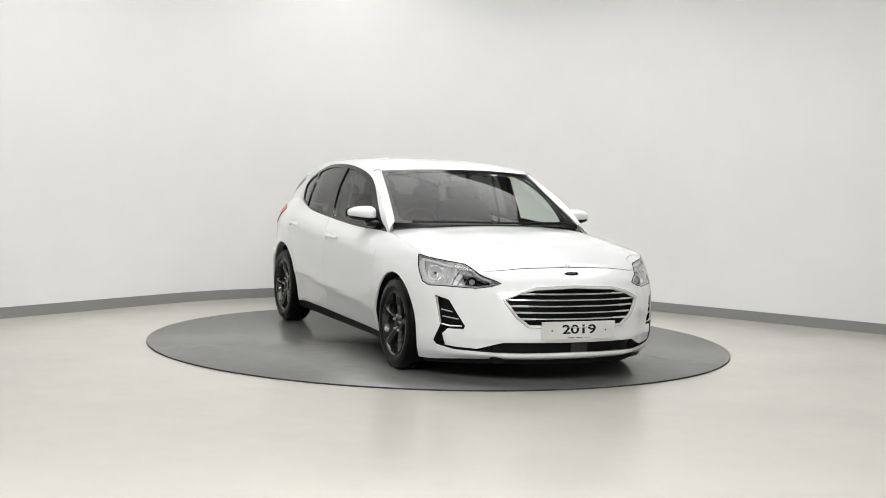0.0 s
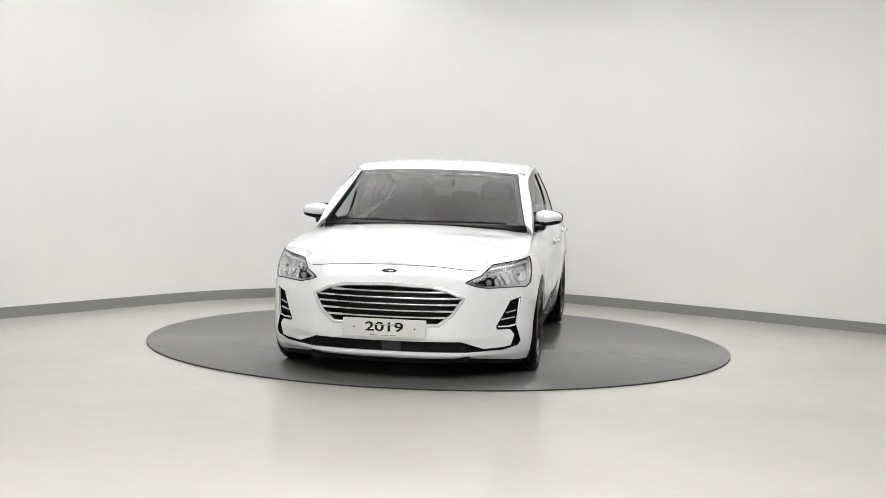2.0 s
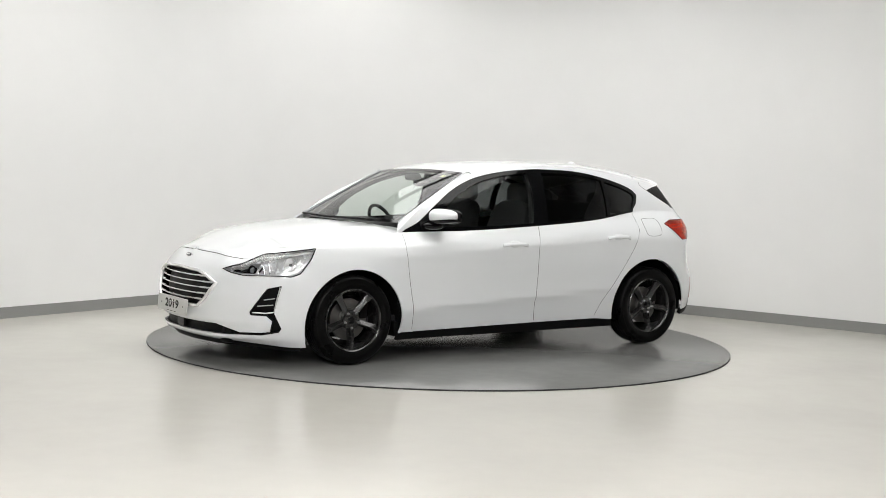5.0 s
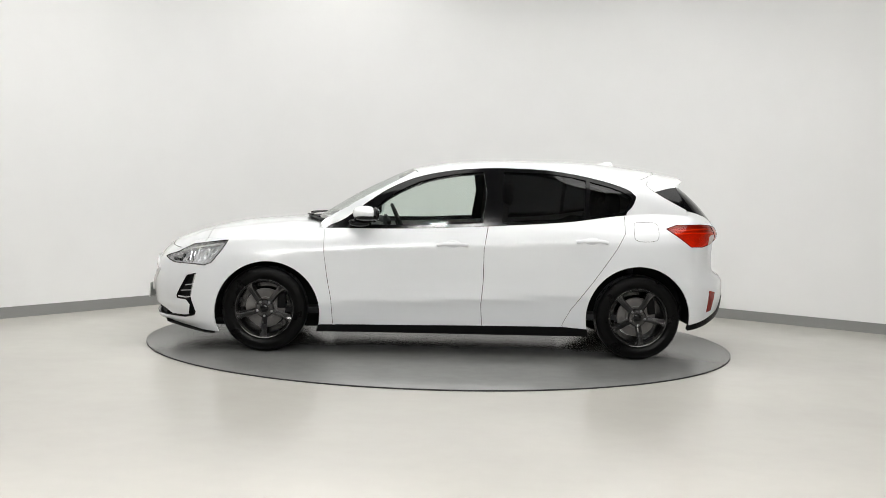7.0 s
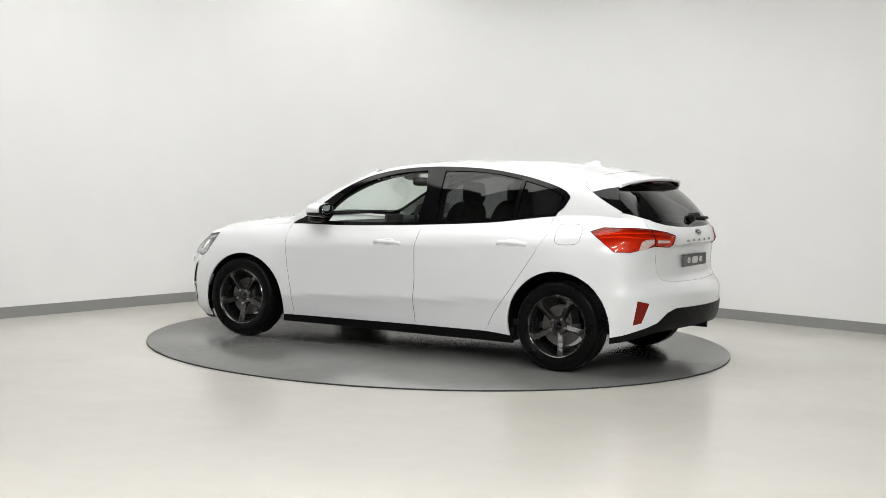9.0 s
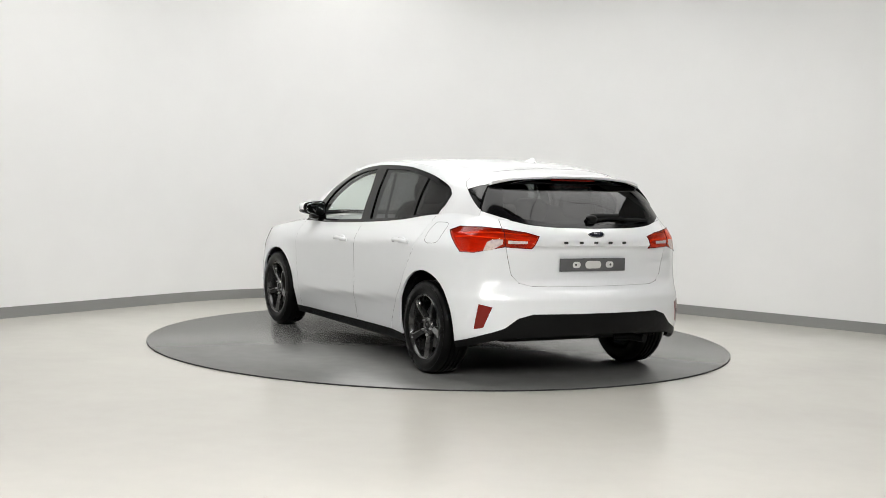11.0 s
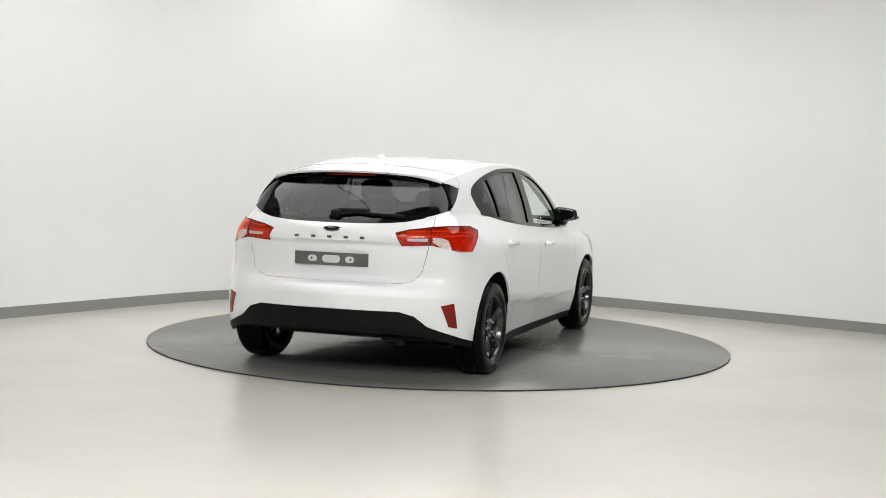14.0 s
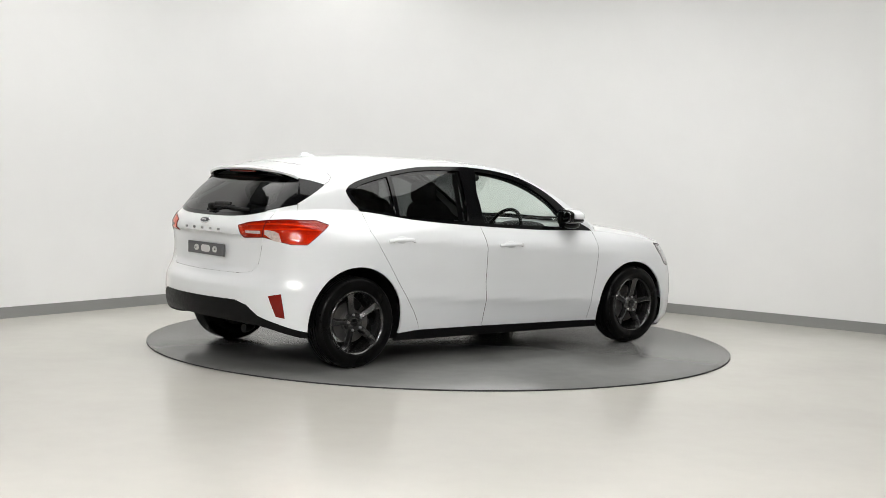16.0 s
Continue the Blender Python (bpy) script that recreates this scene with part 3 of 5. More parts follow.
# ---- windscreen, pillars, roof, rear screen, bonnet ----
q = np.linspace(0, 1, 60)


def ruled(a, b, n, bulge=(0, 0, 0)):
    t = np.linspace(0, 1, n)
    v = a[:, None] * (1 - t)[None, :, None] + b[:, None] * t[None, :, None]
    return v + np.sin(np.pi * t)[None, :, None] * np.array(bulge)


ws_b = np.stack([1.035 - 0.115 * q**2.2, 0.725 * q, 0.948 + 0.008 * q**2], 1)
ws_t = np.stack([0.325 - 0.04 * q**2.2, 0.606 * q, 1.336 - 0.022 * q**2.4], 1)
WV = ruled(ws_b, ws_t, 40)
WV += (np.sin(np.pi * np.linspace(0, 1, 40))[None, :] * (1 - q**2)[:, None])[:, :, None] * np.array([0.012, 0, 0.018])
SCREEN = Sheet(WV, np.stack([np.repeat(q[:, None], 40, 1), np.repeat(np.linspace(0, 1, 40)[None], 60, 0)], -1))
SCREEN.cut([(-.1, .05), (.90, .05), (.945, .10), (.945, .90), (.91, .955), (-.1, .955)], "glass")
ws_side = np.stack([np.interp(tt, np.linspace(0, 1, 40), WV[-1][:, c]) for c in range(3)], 1)
pil = ruled(ws_side, GV[0], 6, (0.008, 0.008, 0.004))
PILLAR = Sheet(pil, pil[:, :, [0, 2]])

ROOF_X = [0.325, 0.2, 0.1, -0.21, -0.43, -0.88, -1.145, -1.414, -1.63, -1.70]
ROOF_Z = [1.336, 1.364, 1.382, 1.413, 1.421, 1.422, 1.408, 1.380, 1.341, 1.329]
nr = 130
w = np.linspace(0, 1, nr)
qr = np.linspace(0, 1, 40)
RV = np.zeros((nr, 40, 3))
for j, qq in enumerate(qr):
    x0, x1 = 0.325 - 0.06 * qq**2.2, -1.70 + 0.07 * qq**3
    x = x0 + (x1 - x0) * w
    xr = 0.265 + (-1.63 - 0.265) * w
    zc = hermite(ROOF_X, ROOF_Z, 0.325 + (-1.70 - 0.325) * w)
    zr = rail_z(xr)
    RV[:, j, 0] = x
    RV[:, j, 1] = rail_y(xr) * qq
    RV[:, j, 2] = zc + (zr - zc) * qq**(2.6)
ROOF = Sheet(RV, RV[:, :, :2])

# rear screen with its dark side fins
sr = ss[ss >= s_b]
rs_b = skin(sr, z_top(sr))
rq = rs_b[:, 1] / rs_b[0, 1]
rs_t = np.stack([-1.665 + 0.05 * rq**2.5, 0.588 * rq, 1.292 - 0.042 * rq**3], 1)
RSV = ruled(rs_b, rs_t, 36, (-0.012, 0, 0.012))
REAR = Sheet(RSV, np.stack([np.repeat(rq[:, None], 36, 1), np.repeat(np.linspace(0, 1, 36)[None], len(sr), 0)], -1))
REAR.cut([(-.1, .07), (.5, .07), (.80, .12), (.86, .24), (.86, .9), (-.1, .9)], "glass")
rs_side = np.stack([np.interp(tt, np.linspace(0, 1, 36), RSV[0][:, c]) for c in range(3)], 1)
dp = ruled(rs_side, GV[-1], 5)
DPIL = Sheet(dp, dp[:, :, [0, 2]])
REAR.cut([(.76, -.1), (.81, .01), (.89, .055), (.96, .11), (1.0, .15), (1.1, .22), (1.1, -.1)], "paint", ("body",))
DPIL.cut([(-1.9, .9), (-1.9, 1.03), (-1.72, 1.078), (-1.60, 1.138), (-1.5, .9)], "paint")

# bonnet
s_c = S(0.80, .88)[0]
sh_ = np.concatenate([np.linspace(0, 1, 120)**1.5 * F(.62, .74)[0], np.linspace(F(.62, .74)[0], s_c, 90)[1:]])
edge = skin(sh_, z_top(sh_))
HV = np.zeros((len(sh_), 46, 3))
hq = np.linspace(0, 1, 46)
HX = [2.20, 2.14, 2.10, 2.05, 1.98, 1.765, 1.545, 1.325, 1.15, 1.0, 0.8]
HZ = [0.70, 0.738, 0.759, 0.780, 0.809, 0.873, 0.912, 0.936, 0.948, 0.942, 0.915]
for j, k in enumerate(hq):
    zc = edge[:, 2] + (hermite(HX, HZ, edge[:, 0]) - edge[:, 2]) * np.clip(edge[:, 1] / 0.2, 0, 1)
    HV[:, j, 0] = edge[:, 0]
    HV[:, j, 1] = edge[:, 1] * k
    HV[:, j, 2] = zc + (edge[:, 2] - zc) * k**2.6 + 0.005 * np.exp(-((k - 0.72) / 0.10)**2) * np.clip((edge[:, 1] - 0.3) / 0.4, 0, 1)
BONNET = Sheet(HV, HV[:, :, :2])


def body_panels():
    panel("body_shell", [(LOWER, ["body"]), (CABIN_SIDE, ["body"]), (PILLAR, ["body"]), (REAR, ["paint"]), (DPIL, ["paint"])], PAINT, CAR, rim=0.014, gap=0.0012, label="glossy white painted body shell")
    panel("roof", [(ROOF, ["body"])], PAINT, CAR, rim=0.01, label="white painted roof")
    panel("bonnet", [(BONNET, ["body"])], PAINT, CAR, rim=0.02, gap=0.002, label="white bonnet")
    panel("tailgate", [(LOWER, ["tailgate"])], PAINT, CAR, rim=0.025, gap=0.002, label="white tailgate panel")
    panel("sill", [(LOWER, ["sill"])], BLACKP, CAR, 1, rim=0.02, label="black plastic sill")
    panel("sill", [(LOWER, ["sill"])], BLACKP, CAR, -1, rim=0.02, label="black plastic sill")
    panel("rear_skirt", [(LOWER, ["skirt"])], BLACKP, CAR, rim=0.03, lift=0.003, label="black textured plastic rear skirt")
    panel("windscreen", [(SCREEN, ["glass"])], CLEAR, CAR, rim=0, label="clear windscreen").visible_shadow = False
    panel("windscreen_border", [(SCREEN, ["body"])], GLOSSB, CAR, rim=0.004, label="black windscreen border")
    panel("rear_screen", [(REAR, ["glass"])], PRIVACY, CAR, rim=0, label="dark tinted rear screen").visible_shadow = False
    panel("rear_screen_border", [(REAR, ["body"]), (CABIN_SIDE, ["fin"]), (DPIL, ["body"])], GLOSSB, CAR, rim=0.004, label="gloss black rear screen border")
    for sd in (1, -1):
        for nm, key, gl, gm in (("front_door", "front_door", "front_glass", CLEAR), ("rear_door", "rear_door", "rear_glass", PRIVACY)):
            d = panel(nm, [(LOWER, [key])], PAINT, CAR, sd, rim=0.025, gap=0.0022, label="white door skin")
            g = panel("window_pane", [(CABIN_SIDE, [gl])], gm, d, sd, rim=0, lift=-0.006)
            g.visible_shadow = False
        panel("quarter_window", [(CABIN_SIDE, ["quarter_glass"])], PRIVACY, CAR, sd, rim=0, lift=-0.006, label="dark tinted quarter window").visible_shadow = False
        panel("window_trim", [(CABIN_SIDE, ["trim"])], GLOSSB, CAR, sd, rim=0.02, lift=0.003, label="gloss black window surround")
        panel("rear_reflector", [(LOWER, ["reflector"])], REFL, CAR, sd, rim=0.01, lift=0.002, label="red reflector")


body_panels()


# ---- helpers for small parts on the skin ----
def frame_at(s, z):
    """Place, outward normal, way along the plan and way up on the lower body (left side)."""
    e = 0.004
    p = skin(np.array([s, s + e, s, max(s - e, 0), s]), np.array([z, z, z + e, z, z - e]))
    a, b = Vector(p[1] - p[3]), Vector(p[2] - p[4])
    n = a.cross(b)
    n.normalize()
    o = Vector(p[0])
    if n.dot(Vector((o.x * 0.5, o.y, 0))) < 0:
        n = -n
    a.normalize()
    return o, n, a, n.cross(a) if n.cross(a).z > 0 else a.cross(n)


def on_skin(pts, lift=0.0):
    out = []
    for s, z in pts:
        o, n, _, _ = frame_at(max(s, 0.0), z)
        out.append((o + n * lift, n))
    return out


def dense(poly, step=0.02, closed=False):
    out = []
    n = len(poly)
    for i in range(n if closed else n - 1):
        a, b = Vector(poly[i]), Vector(poly[(i + 1) % n])
        k = max(1, int((b - a).length / step))
        out += [tuple(a.lerp(b, j / k)) for j in range(k)]
    if not closed:
        out.append(tuple(poly[-1]))
    return out


def sweep(bm, path, w, h, closed=False, n=8, flat=1.0):
    """A rod along (place, normal) pairs: w wide along the surface, h thick off it, with a rounded section."""
    m = len(path)
    rings = []
    for i, (p, nn) in enumerate(path):
        a = path[(i - 1) % m if closed else max(0, i - 1)][0]
        b = path[(i + 1) % m if closed else min(m - 1, i + 1)][0]
        t = (b - a).normalized() if (b - a).length > 1e-9 else Vector((1, 0, 0))
        u = nn.cross(t).normalized()
        v = t.cross(u)
        ring = []
        for k in range(n):
            c, d = math.cos(2 * math.pi * (k + .5) / n), math.sin(2 * math.pi * (k + .5) / n)
            c, d = math.copysign(abs(c)**flat, c), math.copysign(abs(d)**flat, d)
            ring.append(bm.verts.new(p + u * (c * w / 2) + v * (d * h / 2)))
        rings.append(ring)
    for i in range(m if closed else m - 1):
        a, b = rings[i], rings[(i + 1) % m]
        for k in range(n):
            bm.faces.new((a[k], a[(k + 1) % n], b[(k + 1) % n], b[k]))
    if not closed:
        bm.faces.new(rings[0])
        bm.faces.new(list(reversed(rings[-1])))
    return bm


def flip(path):
    return [(Vector((p.x, -p.y, p.z)), Vector((n.x, -n.y, n.z))) for p, n in path]


def both(path):
    """A path from the middle out to one side, made whole with its mirror image."""
    return list(reversed(flip(path[1:]))) + path


def lathe(bm, prof, n=72, m=None):
    """prof: (radius, place on the y axis)."""
    m = m or Matrix.Identity(4)
    rings = [[bm.verts.new(m @ Vector((r * math.cos(2 * math.pi * i / n), y, r * math.sin(2 * math.pi * i / n)))) for i in range(n)] for r, y in prof]
    for a, b in zip(rings, rings[1:]):
        for i in range(n):
            bm.faces.new((a[i], a[(i + 1) % n], b[(i + 1) % n], b[i]))
    return rings


def ball(bm, c, r, power=1.0, m=None, nu=28, nv=16):
    """A rounded block: a superellipsoid with half sizes r."""
    m = m or Matrix.Identity(4)
    f = lambda a: math.copysign(abs(a)**power, a)
    rows = []
    for j in range(1, nv):
        th = math.pi * j / nv - math.pi / 2
        rows.append([bm.verts.new(m @ Vector((c[0] + r[0] * f(math.cos(th)) * f(math.cos(2 * math.pi * i / nu)), c[1] + r[1] * f(math.cos(th)) * f(math.sin(2 * math.pi * i / nu)), c[2] + r[2] * f(math.sin(th)))))
                     for i in range(nu)])
    lo = bm.verts.new(m @ Vector((c[0], c[1], c[2] - r[2])))
    hi = bm.verts.new(m @ Vector((c[0], c[1], c[2] + r[2])))
    for i in range(nu):
        bm.faces.new((lo, rows[0][(i + 1) % nu], rows[0][i]))
        bm.faces.new((hi, rows[-1][i], rows[-1][(i + 1) % nu]))
        for a, b in zip(rows, rows[1:]):
            bm.faces.new((a[i], a[(i + 1) % nu], b[(i + 1) % nu], b[i]))
    return bm


def basis(o, x, y, z):
    return Matrix(((x.x, y.x, z.x, o.x), (x.y, y.y, z.y, o.y), (x.z, y.z, z.z, o.z), (0, 0, 0, 1)))


# ---- wheels ----
TYRE_R, TYRE_Y = 0.318, 0.785
WHEEL_Z, WHEEL_SCALE = 0.305, 0.305 / 0.318


def make_wheel():
    bm = bmesh.new()
    # barrel and lip
    lathe(bm, [(0.150, -0.085), (0.185, -0.085), (0.186, 0.03), (0.194, 0.07), (0.199, 0.086), (0.204, 0.094), (0.210, 0.098), (0.214, 0.094), (0.212, 0.086)], 96)
    # hub
    rg = lathe(bm, [(0.066, 0.03), (0.065, 0.056), (0.058, 0.066), (0.036, 0.068), (0.033, 0.063), (0.001, 0.063)], 60)
    # five raked spokes with a raised ridge
    for k in range(5):
        a0 = radians(55 + 72 * k)
        rows = []
        # narrow and straight, flared to one side where they meet the rim
        for r, da, hm, hp, y0, y1 in ((0.040, 0, 0.022, 0.022, 0.056, 0.062), (0.080, 0, 0.0205, 0.0205, 0.062, 0.074), (0.120, 0, 0.021, 0.0215, 0.069, 0.083), (0.160, 0, 0.0215, 0.025, 0.076, 0.089),
                                      (0.186, 0, 0.0225, 0.037, 0.080, 0.0915), (0.201, 0, 0.023, 0.056, 0.082, 0.093)):
            a = a0 + radians(da)
            d = Vector((math.cos(a), 0, math.sin(a)))
            t = Vector((-math.sin(a), 0, math.cos(a)))
            c = d * r
            Y = Vector((0, 1, 0))
            rows.append([bm.verts.new(q) for q in (c - t * hm + Y * (y0 - 0.028), c - t * hm + Y * (y0 - 0.004), c - t * hm * 0.72 + Y * y0, c + t * hp * 0.25 + Y * y1, c + t * hp * 0.55 + Y * (y1 - 0.001), c + t * hp + Y * (y0 - 0.010), c + t * hp + Y * (y0 - 0.028))])
        for a, b in zip(rows, rows[1:]):
            for i in range(7):
                bm.faces.new((a[i], a[(i + 1) % 7], b[(i + 1) % 7], b[i]))
        bm.faces.new(rows[0])
        bm.faces.new(list(reversed(rows[-1])))
    w = part("wheel", bm, RIM, CAR, "dark grey five-spoke alloy wheel", 30)
    bm = bmesh.new()
    prof = [(0.207, -0.09), (0.222, -0.099), (0.262, -0.1025), (0.296, -0.096), (0.311, -0.082), (0.3165, -0.07), (0.318, -0.058)]
    for g in (-0.045, -0.015, 0.015, 0.045):
        prof += [(0.318, g - 0.006), (0.311, g - 0.004), (0.311, g + 0.004), (0.318, g + 0.006)]
    prof += [(0.318, 0.058), (0.3165, 0.07), (0.311, 0.082), (0.303, 0.090), (0.296, 0.096), (0.292, 0.0975), (0.290, 0.0968), (0.262, 0.1025), (0.246, 0.1022), (0.244, 0.1012), (0.226, 0.099), (0.219, 0.095), (0.211, 0.086)]
    prof = [(0.205 + (r - 0.205) * 0.885, y) for r, y in prof]
    lathe(bm, prof, 96)
    part("tyre", bm, RUBBER, w, "black rubber tyre", 30)
    bm = bmesh.new()
    rg = lathe(bm, [(0.001, 0.030), (0.078, 0.030), (0.08, 0.012), (0.140, 0.012), (0.142, 0.0), (0.140, -0.012), (0.001, -0.012)], 60)
    part("brake_disc", bm, BRAKE, w, "grey iron brake disc", 30)
    bm = bmesh.new()
    box(bm, -0.115, 0.005, 0.06, 0.06, 0.05, 0.12, 0.012)
    part("brake_caliper", bm, BLACKP, w)
    bm = bmesh.new()
    ball(bm, (0, 0.062, 0), (0.029, 0.008, 0.029), 1.0)
    cap = part("centre_cap", bm, GLOSSB, w, "black centre cap")
    nut_me = None
    for k in range(5):
        a = radians(55 + 72 * k)
        p = (0.054 * math.cos(a), 0.066, 0.054 * math.sin(a))
        if nut_me is None:
            bm = bmesh.new()
            lathe(bm, [(0.0095, 0.0), (0.0088, 0.006), (0.0076, 0.012), (0.005, 0.0155), (0.0005, 0.0165)], 6)
            nt_ = part("wheel_nut", bm, NUT, w, "bright wheel nut", 20)
            nut_me = nt_.data
        else:
            nt_ = new("wheel_nut", nut_me)
            nt_.parent = w
            nt_["label"] = "bright wheel nut"
        nt_.location = p
    return w


W1 = make_wheel()
W1.matrix_basis = pose(1.355, TYRE_Y, WHEEL_Z)
WHEELS = [W1]
for x, y, turn, spin in ((-1.335, TYRE_Y, 0, 10), (1.355, -TYRE_Y, 180, 31), (-1.335, -TYRE_Y, 180, 52)):
    c = copy_thing(W1, pose(x, y, WHEEL_Z, 0, 0, turn) @ pose(0, 0, 0, 0, spin, 0))
    c.parent = CAR
    WHEELS.append(c)


def liners():
    for x, z in ((1.338, 0.272), (-1.335, 0.300)):
        for sd in (1, -1):
            bm = bmesh.new()
            n = 40
            rows = []
            for y in (0.815, 0.77, 0.52):
                rows.append([bm.verts.new((x + 0.386 * math.cos(-0.12 + (math.pi + 0.24) * i / n), sd * y, z + 0.386 * math.sin(-0.12 + (math.pi + 0.24) * i / n))) for i in range(n + 1)])
            for a, b in zip(rows, rows[1:]):
                for i in range(n):
                    bm.faces.new((a[i], a[i + 1], b[i + 1], b[i]))
            bm.faces.new(rows[-1])
            part("wheel_arch_liner", bm, BLACKP, CAR, "black wheel arch liner")
    bm = bmesh.new()
    box(bm, 0.0, 0, 0.215, 1.95, 1.56, 0.11, 0.02)
    box(bm, 1.55, 0, 0.20, 1.15, 1.02, 0.12, 0.03)
    box(bm, -1.36, 0, 0.29, 0.70, 1.02, 0.12, 0.03)
    box(bm, -1.79, 0, 0.350, 0.28, 1.10, 0.06, 0.02)
    box(bm, 1.80, 0, 0.185, 0.30, 1.30, 0.06, 0.02)
    part("underbody", bm, BLACKP, CAR, "black underbody tray")
    # silencer and tailpipe take the same plain black as the tray
    bm = bmesh.new()
    ball(bm, (-1.70, 0.10, 0.280), (0.10, 0.32, 0.04), 0.7)
    sweep(bm, [(Vector((-1.82, -0.30, 0.262)), Vector((0, 0, 1))), (Vector((-1.86, -0.40, 0.262)), Vector((0, 0, 1))), (Vector((-1.92, -0.45, 0.255)), Vector((0, 0, 1))), (Vector((-1.95, -0.455, 0.255)), Vector((0, 0, 1)))], 0.055, 0.055, n=14)
    part("exhaust", bm, BLACKP, CAR, "black exhaust silencer and tailpipe")
    bm = bmesh.new()
    sg = np.linspace(0, S(1.725, .2)[0], 60)
    top_, mid_, bot_ = [], [], []
    for s in sg:
        o, n, _, _ = frame_at(s, float(z_low(s)) + 0.001)
        h = Vector((n.x, n.y, 0)).normalized()
        k = min(1.0, (S(1.725, .2)[0] - s) / 0.3)
        top_.append((o - h * 0.004, h))
        mid_.append((o - h * 0.02 + Vector((0, 0, -0.02 - 0.012 * k)), h))
        bot_.append((o - h * 0.09 + Vector((0, 0, -0.028 - 0.016 * k)), h))
    rows = [[bm.verts.new(p) for p, _ in both(r)] for r in (top_, mid_, bot_)]
    for a, b in zip(rows, rows[1:]):
        for i in range(len(a) - 1):
            bm.faces.new((a[i], a[i + 1], b[i + 1], b[i]))
    part("front_lip", bm, BLACKP, CAR, "black plastic lip under the front bumper")


liners()


# ---- lamps, grille, intakes ----
def face_parts():
    panel("grille_backing", [(LOWER, ["grille"])], INK, CAR, rim=-0.055, lift=-0.055, label="black grille backing")
    GR = [(0.0, .622), F(.27, .611), F(.37, .588), F(.468, .545), F(.40, .44), F(.325, .382), (0.0, .376)]
    bm = bmesh.new()
    half = on_skin(dense(GR, 0.02), 0.006)
    ring = half + list(reversed(flip(half)))[1:-1]
    sweep(bm, ring, 0.020, 0.022, True, 8, 0.7)
    g = part("grille_surround", bm, BOWL, CAR, "chrome grille surround")
    yz = [(.47, .545), (.40, .44), (.325, .385)]
    for z in (0.584, 0.546, 0.508, 0.467, 0.427):
        ym = float(np.interp(z, [.385, .44, .545, .588, .611], [.325, .40, .465, .37, .27])) - 0.006
        bm = bmesh.new()
        pth = [(p - n * 0.012, n) for p, n in on_skin([F(ym * i / 24, z) if i else (0.0, z) for i in range(25)])]
        sweep(bm, both(pth), 0.009, 0.016, False, 8, 0.7)
        for tip in (pth[18:], flip(pth[18:])):
            sweep(bm, tip, 0.0135, 0.020, False, 8, 0.7)
        part("grille_slat", bm, BOWL, g, "chrome grille slat")
    panel("lower_intake", [(LOWER, ["lower_intake"])], BLACKP, CAR, rim=-0.035, lift=-0.035, label="black lower air intake")
    for sd in (1, -1):
        for z, ya, yb in ((.405, .695, .768), (.448, .725, .774)):
            bm = bmesh.new()
            pth = on_skin([F(ya + (yb - ya) * i / 8, z + 0.012 * (i / 8)) for i in range(9)], -0.012)
            sweep(bm, pth if sd > 0 else flip(pth), 0.008, 0.012, False, 8, 0.7)
            part("intake_fin", bm, BOWL, CAR, "dark chrome intake fin")
        bm = bmesh.new()
        pth = on_skin(dense([F(.675, .362), F(.735, .36), F(.775, .37), F(.785, .46), F(.792, .535)], 0.02), -0.004)
        sweep(bm, pth if sd > 0 else flip(pth), 0.010, 0.012, False, 8)
        part("intake_edge", bm, BOWL, CAR, "chrome intake edge strip")
    # head lamps
    for sd in (1, -1):
        h = panel("headlight", [(LOWER, ["head_lamp"])], LAMPIN, CAR, sd, rim=-0.05, lift=-0.052, label="clear headlight with silver inside")
        ln = panel("lens", [(LOWER, ["head_lamp", "lamp_well"])], LENS, h, sd, rim=0.004, gap=0.002, lift=0.001, label="clear lens")
        ln.visible_shadow = False
        panel("lamp_well", [(LOWER, ["lamp_well"])], GLOSSB, h, sd, rim=-0.03, lift=-0.058, label="black inner lamp well")
        mir = (lambda p: p) if sd > 0 else flip
        outline = HEAD_LAMP
        bm = bmesh.new()
        sweep(bm, mir(on_skin(dense(outline, 0.02, True), -0.002)), 0.008, 0.010, True, 6)
        part("lens_seal", bm, GLOSSB, h, "black lens seal")
        for (s, z), r, mt in ((F(.618, .650), 0.030, "d"), (S(1.80, .690), 0.044, "c")):
            o, n, a, u = frame_at(s, z)
            ax = (n + Vector((1.0, 0, 0))).normalized()
            o = o - n * 0.030
            x = ax.cross(Vector((0, 0, 1))).normalized()
            up = x.cross(ax)
            mm = basis(o, x, ax, up)
            if sd < 0:
                mm = Matrix.Diagonal((1, -1, 1, 1)) @ mm
            bm = bmesh.new()
            lathe(bm, [(0.001, -0.022), (r * 0.45, -0.018), (r * 0.8, -0.008), (r, 0.008), (r * 1.06, 0.008), (r * 1.06, -0.006)], 32, mm)
            part("reflector_bowl", bm, BOWL if mt == "c" else GLOSSB, h, "chrome reflector bowl" if mt == "c" else "dark projector bowl")
            bm = bmesh.new()
            ball(bm, (0, -0.004, 0), ((r * 0.22, r * 0.3, r * 0.22) if mt == "c" else (r * 0.7, r * 0.5, r * 0.7)), 1.0, mm, 16, 10)
            part("bulb", bm, CHROMED if mt == "c" else LENSB, h)
        bm = bmesh.new()
        pth = on_skin(dense([F(.525, .640), F(.565, .628), F(.60, .622)], 0.012), -0.036)
        sweep(bm, mir(pth), 0.036, 0.012, False, 8, 0.6)
        part("dark_bezel", bm, GLOSSB, h, "black inner bezel")
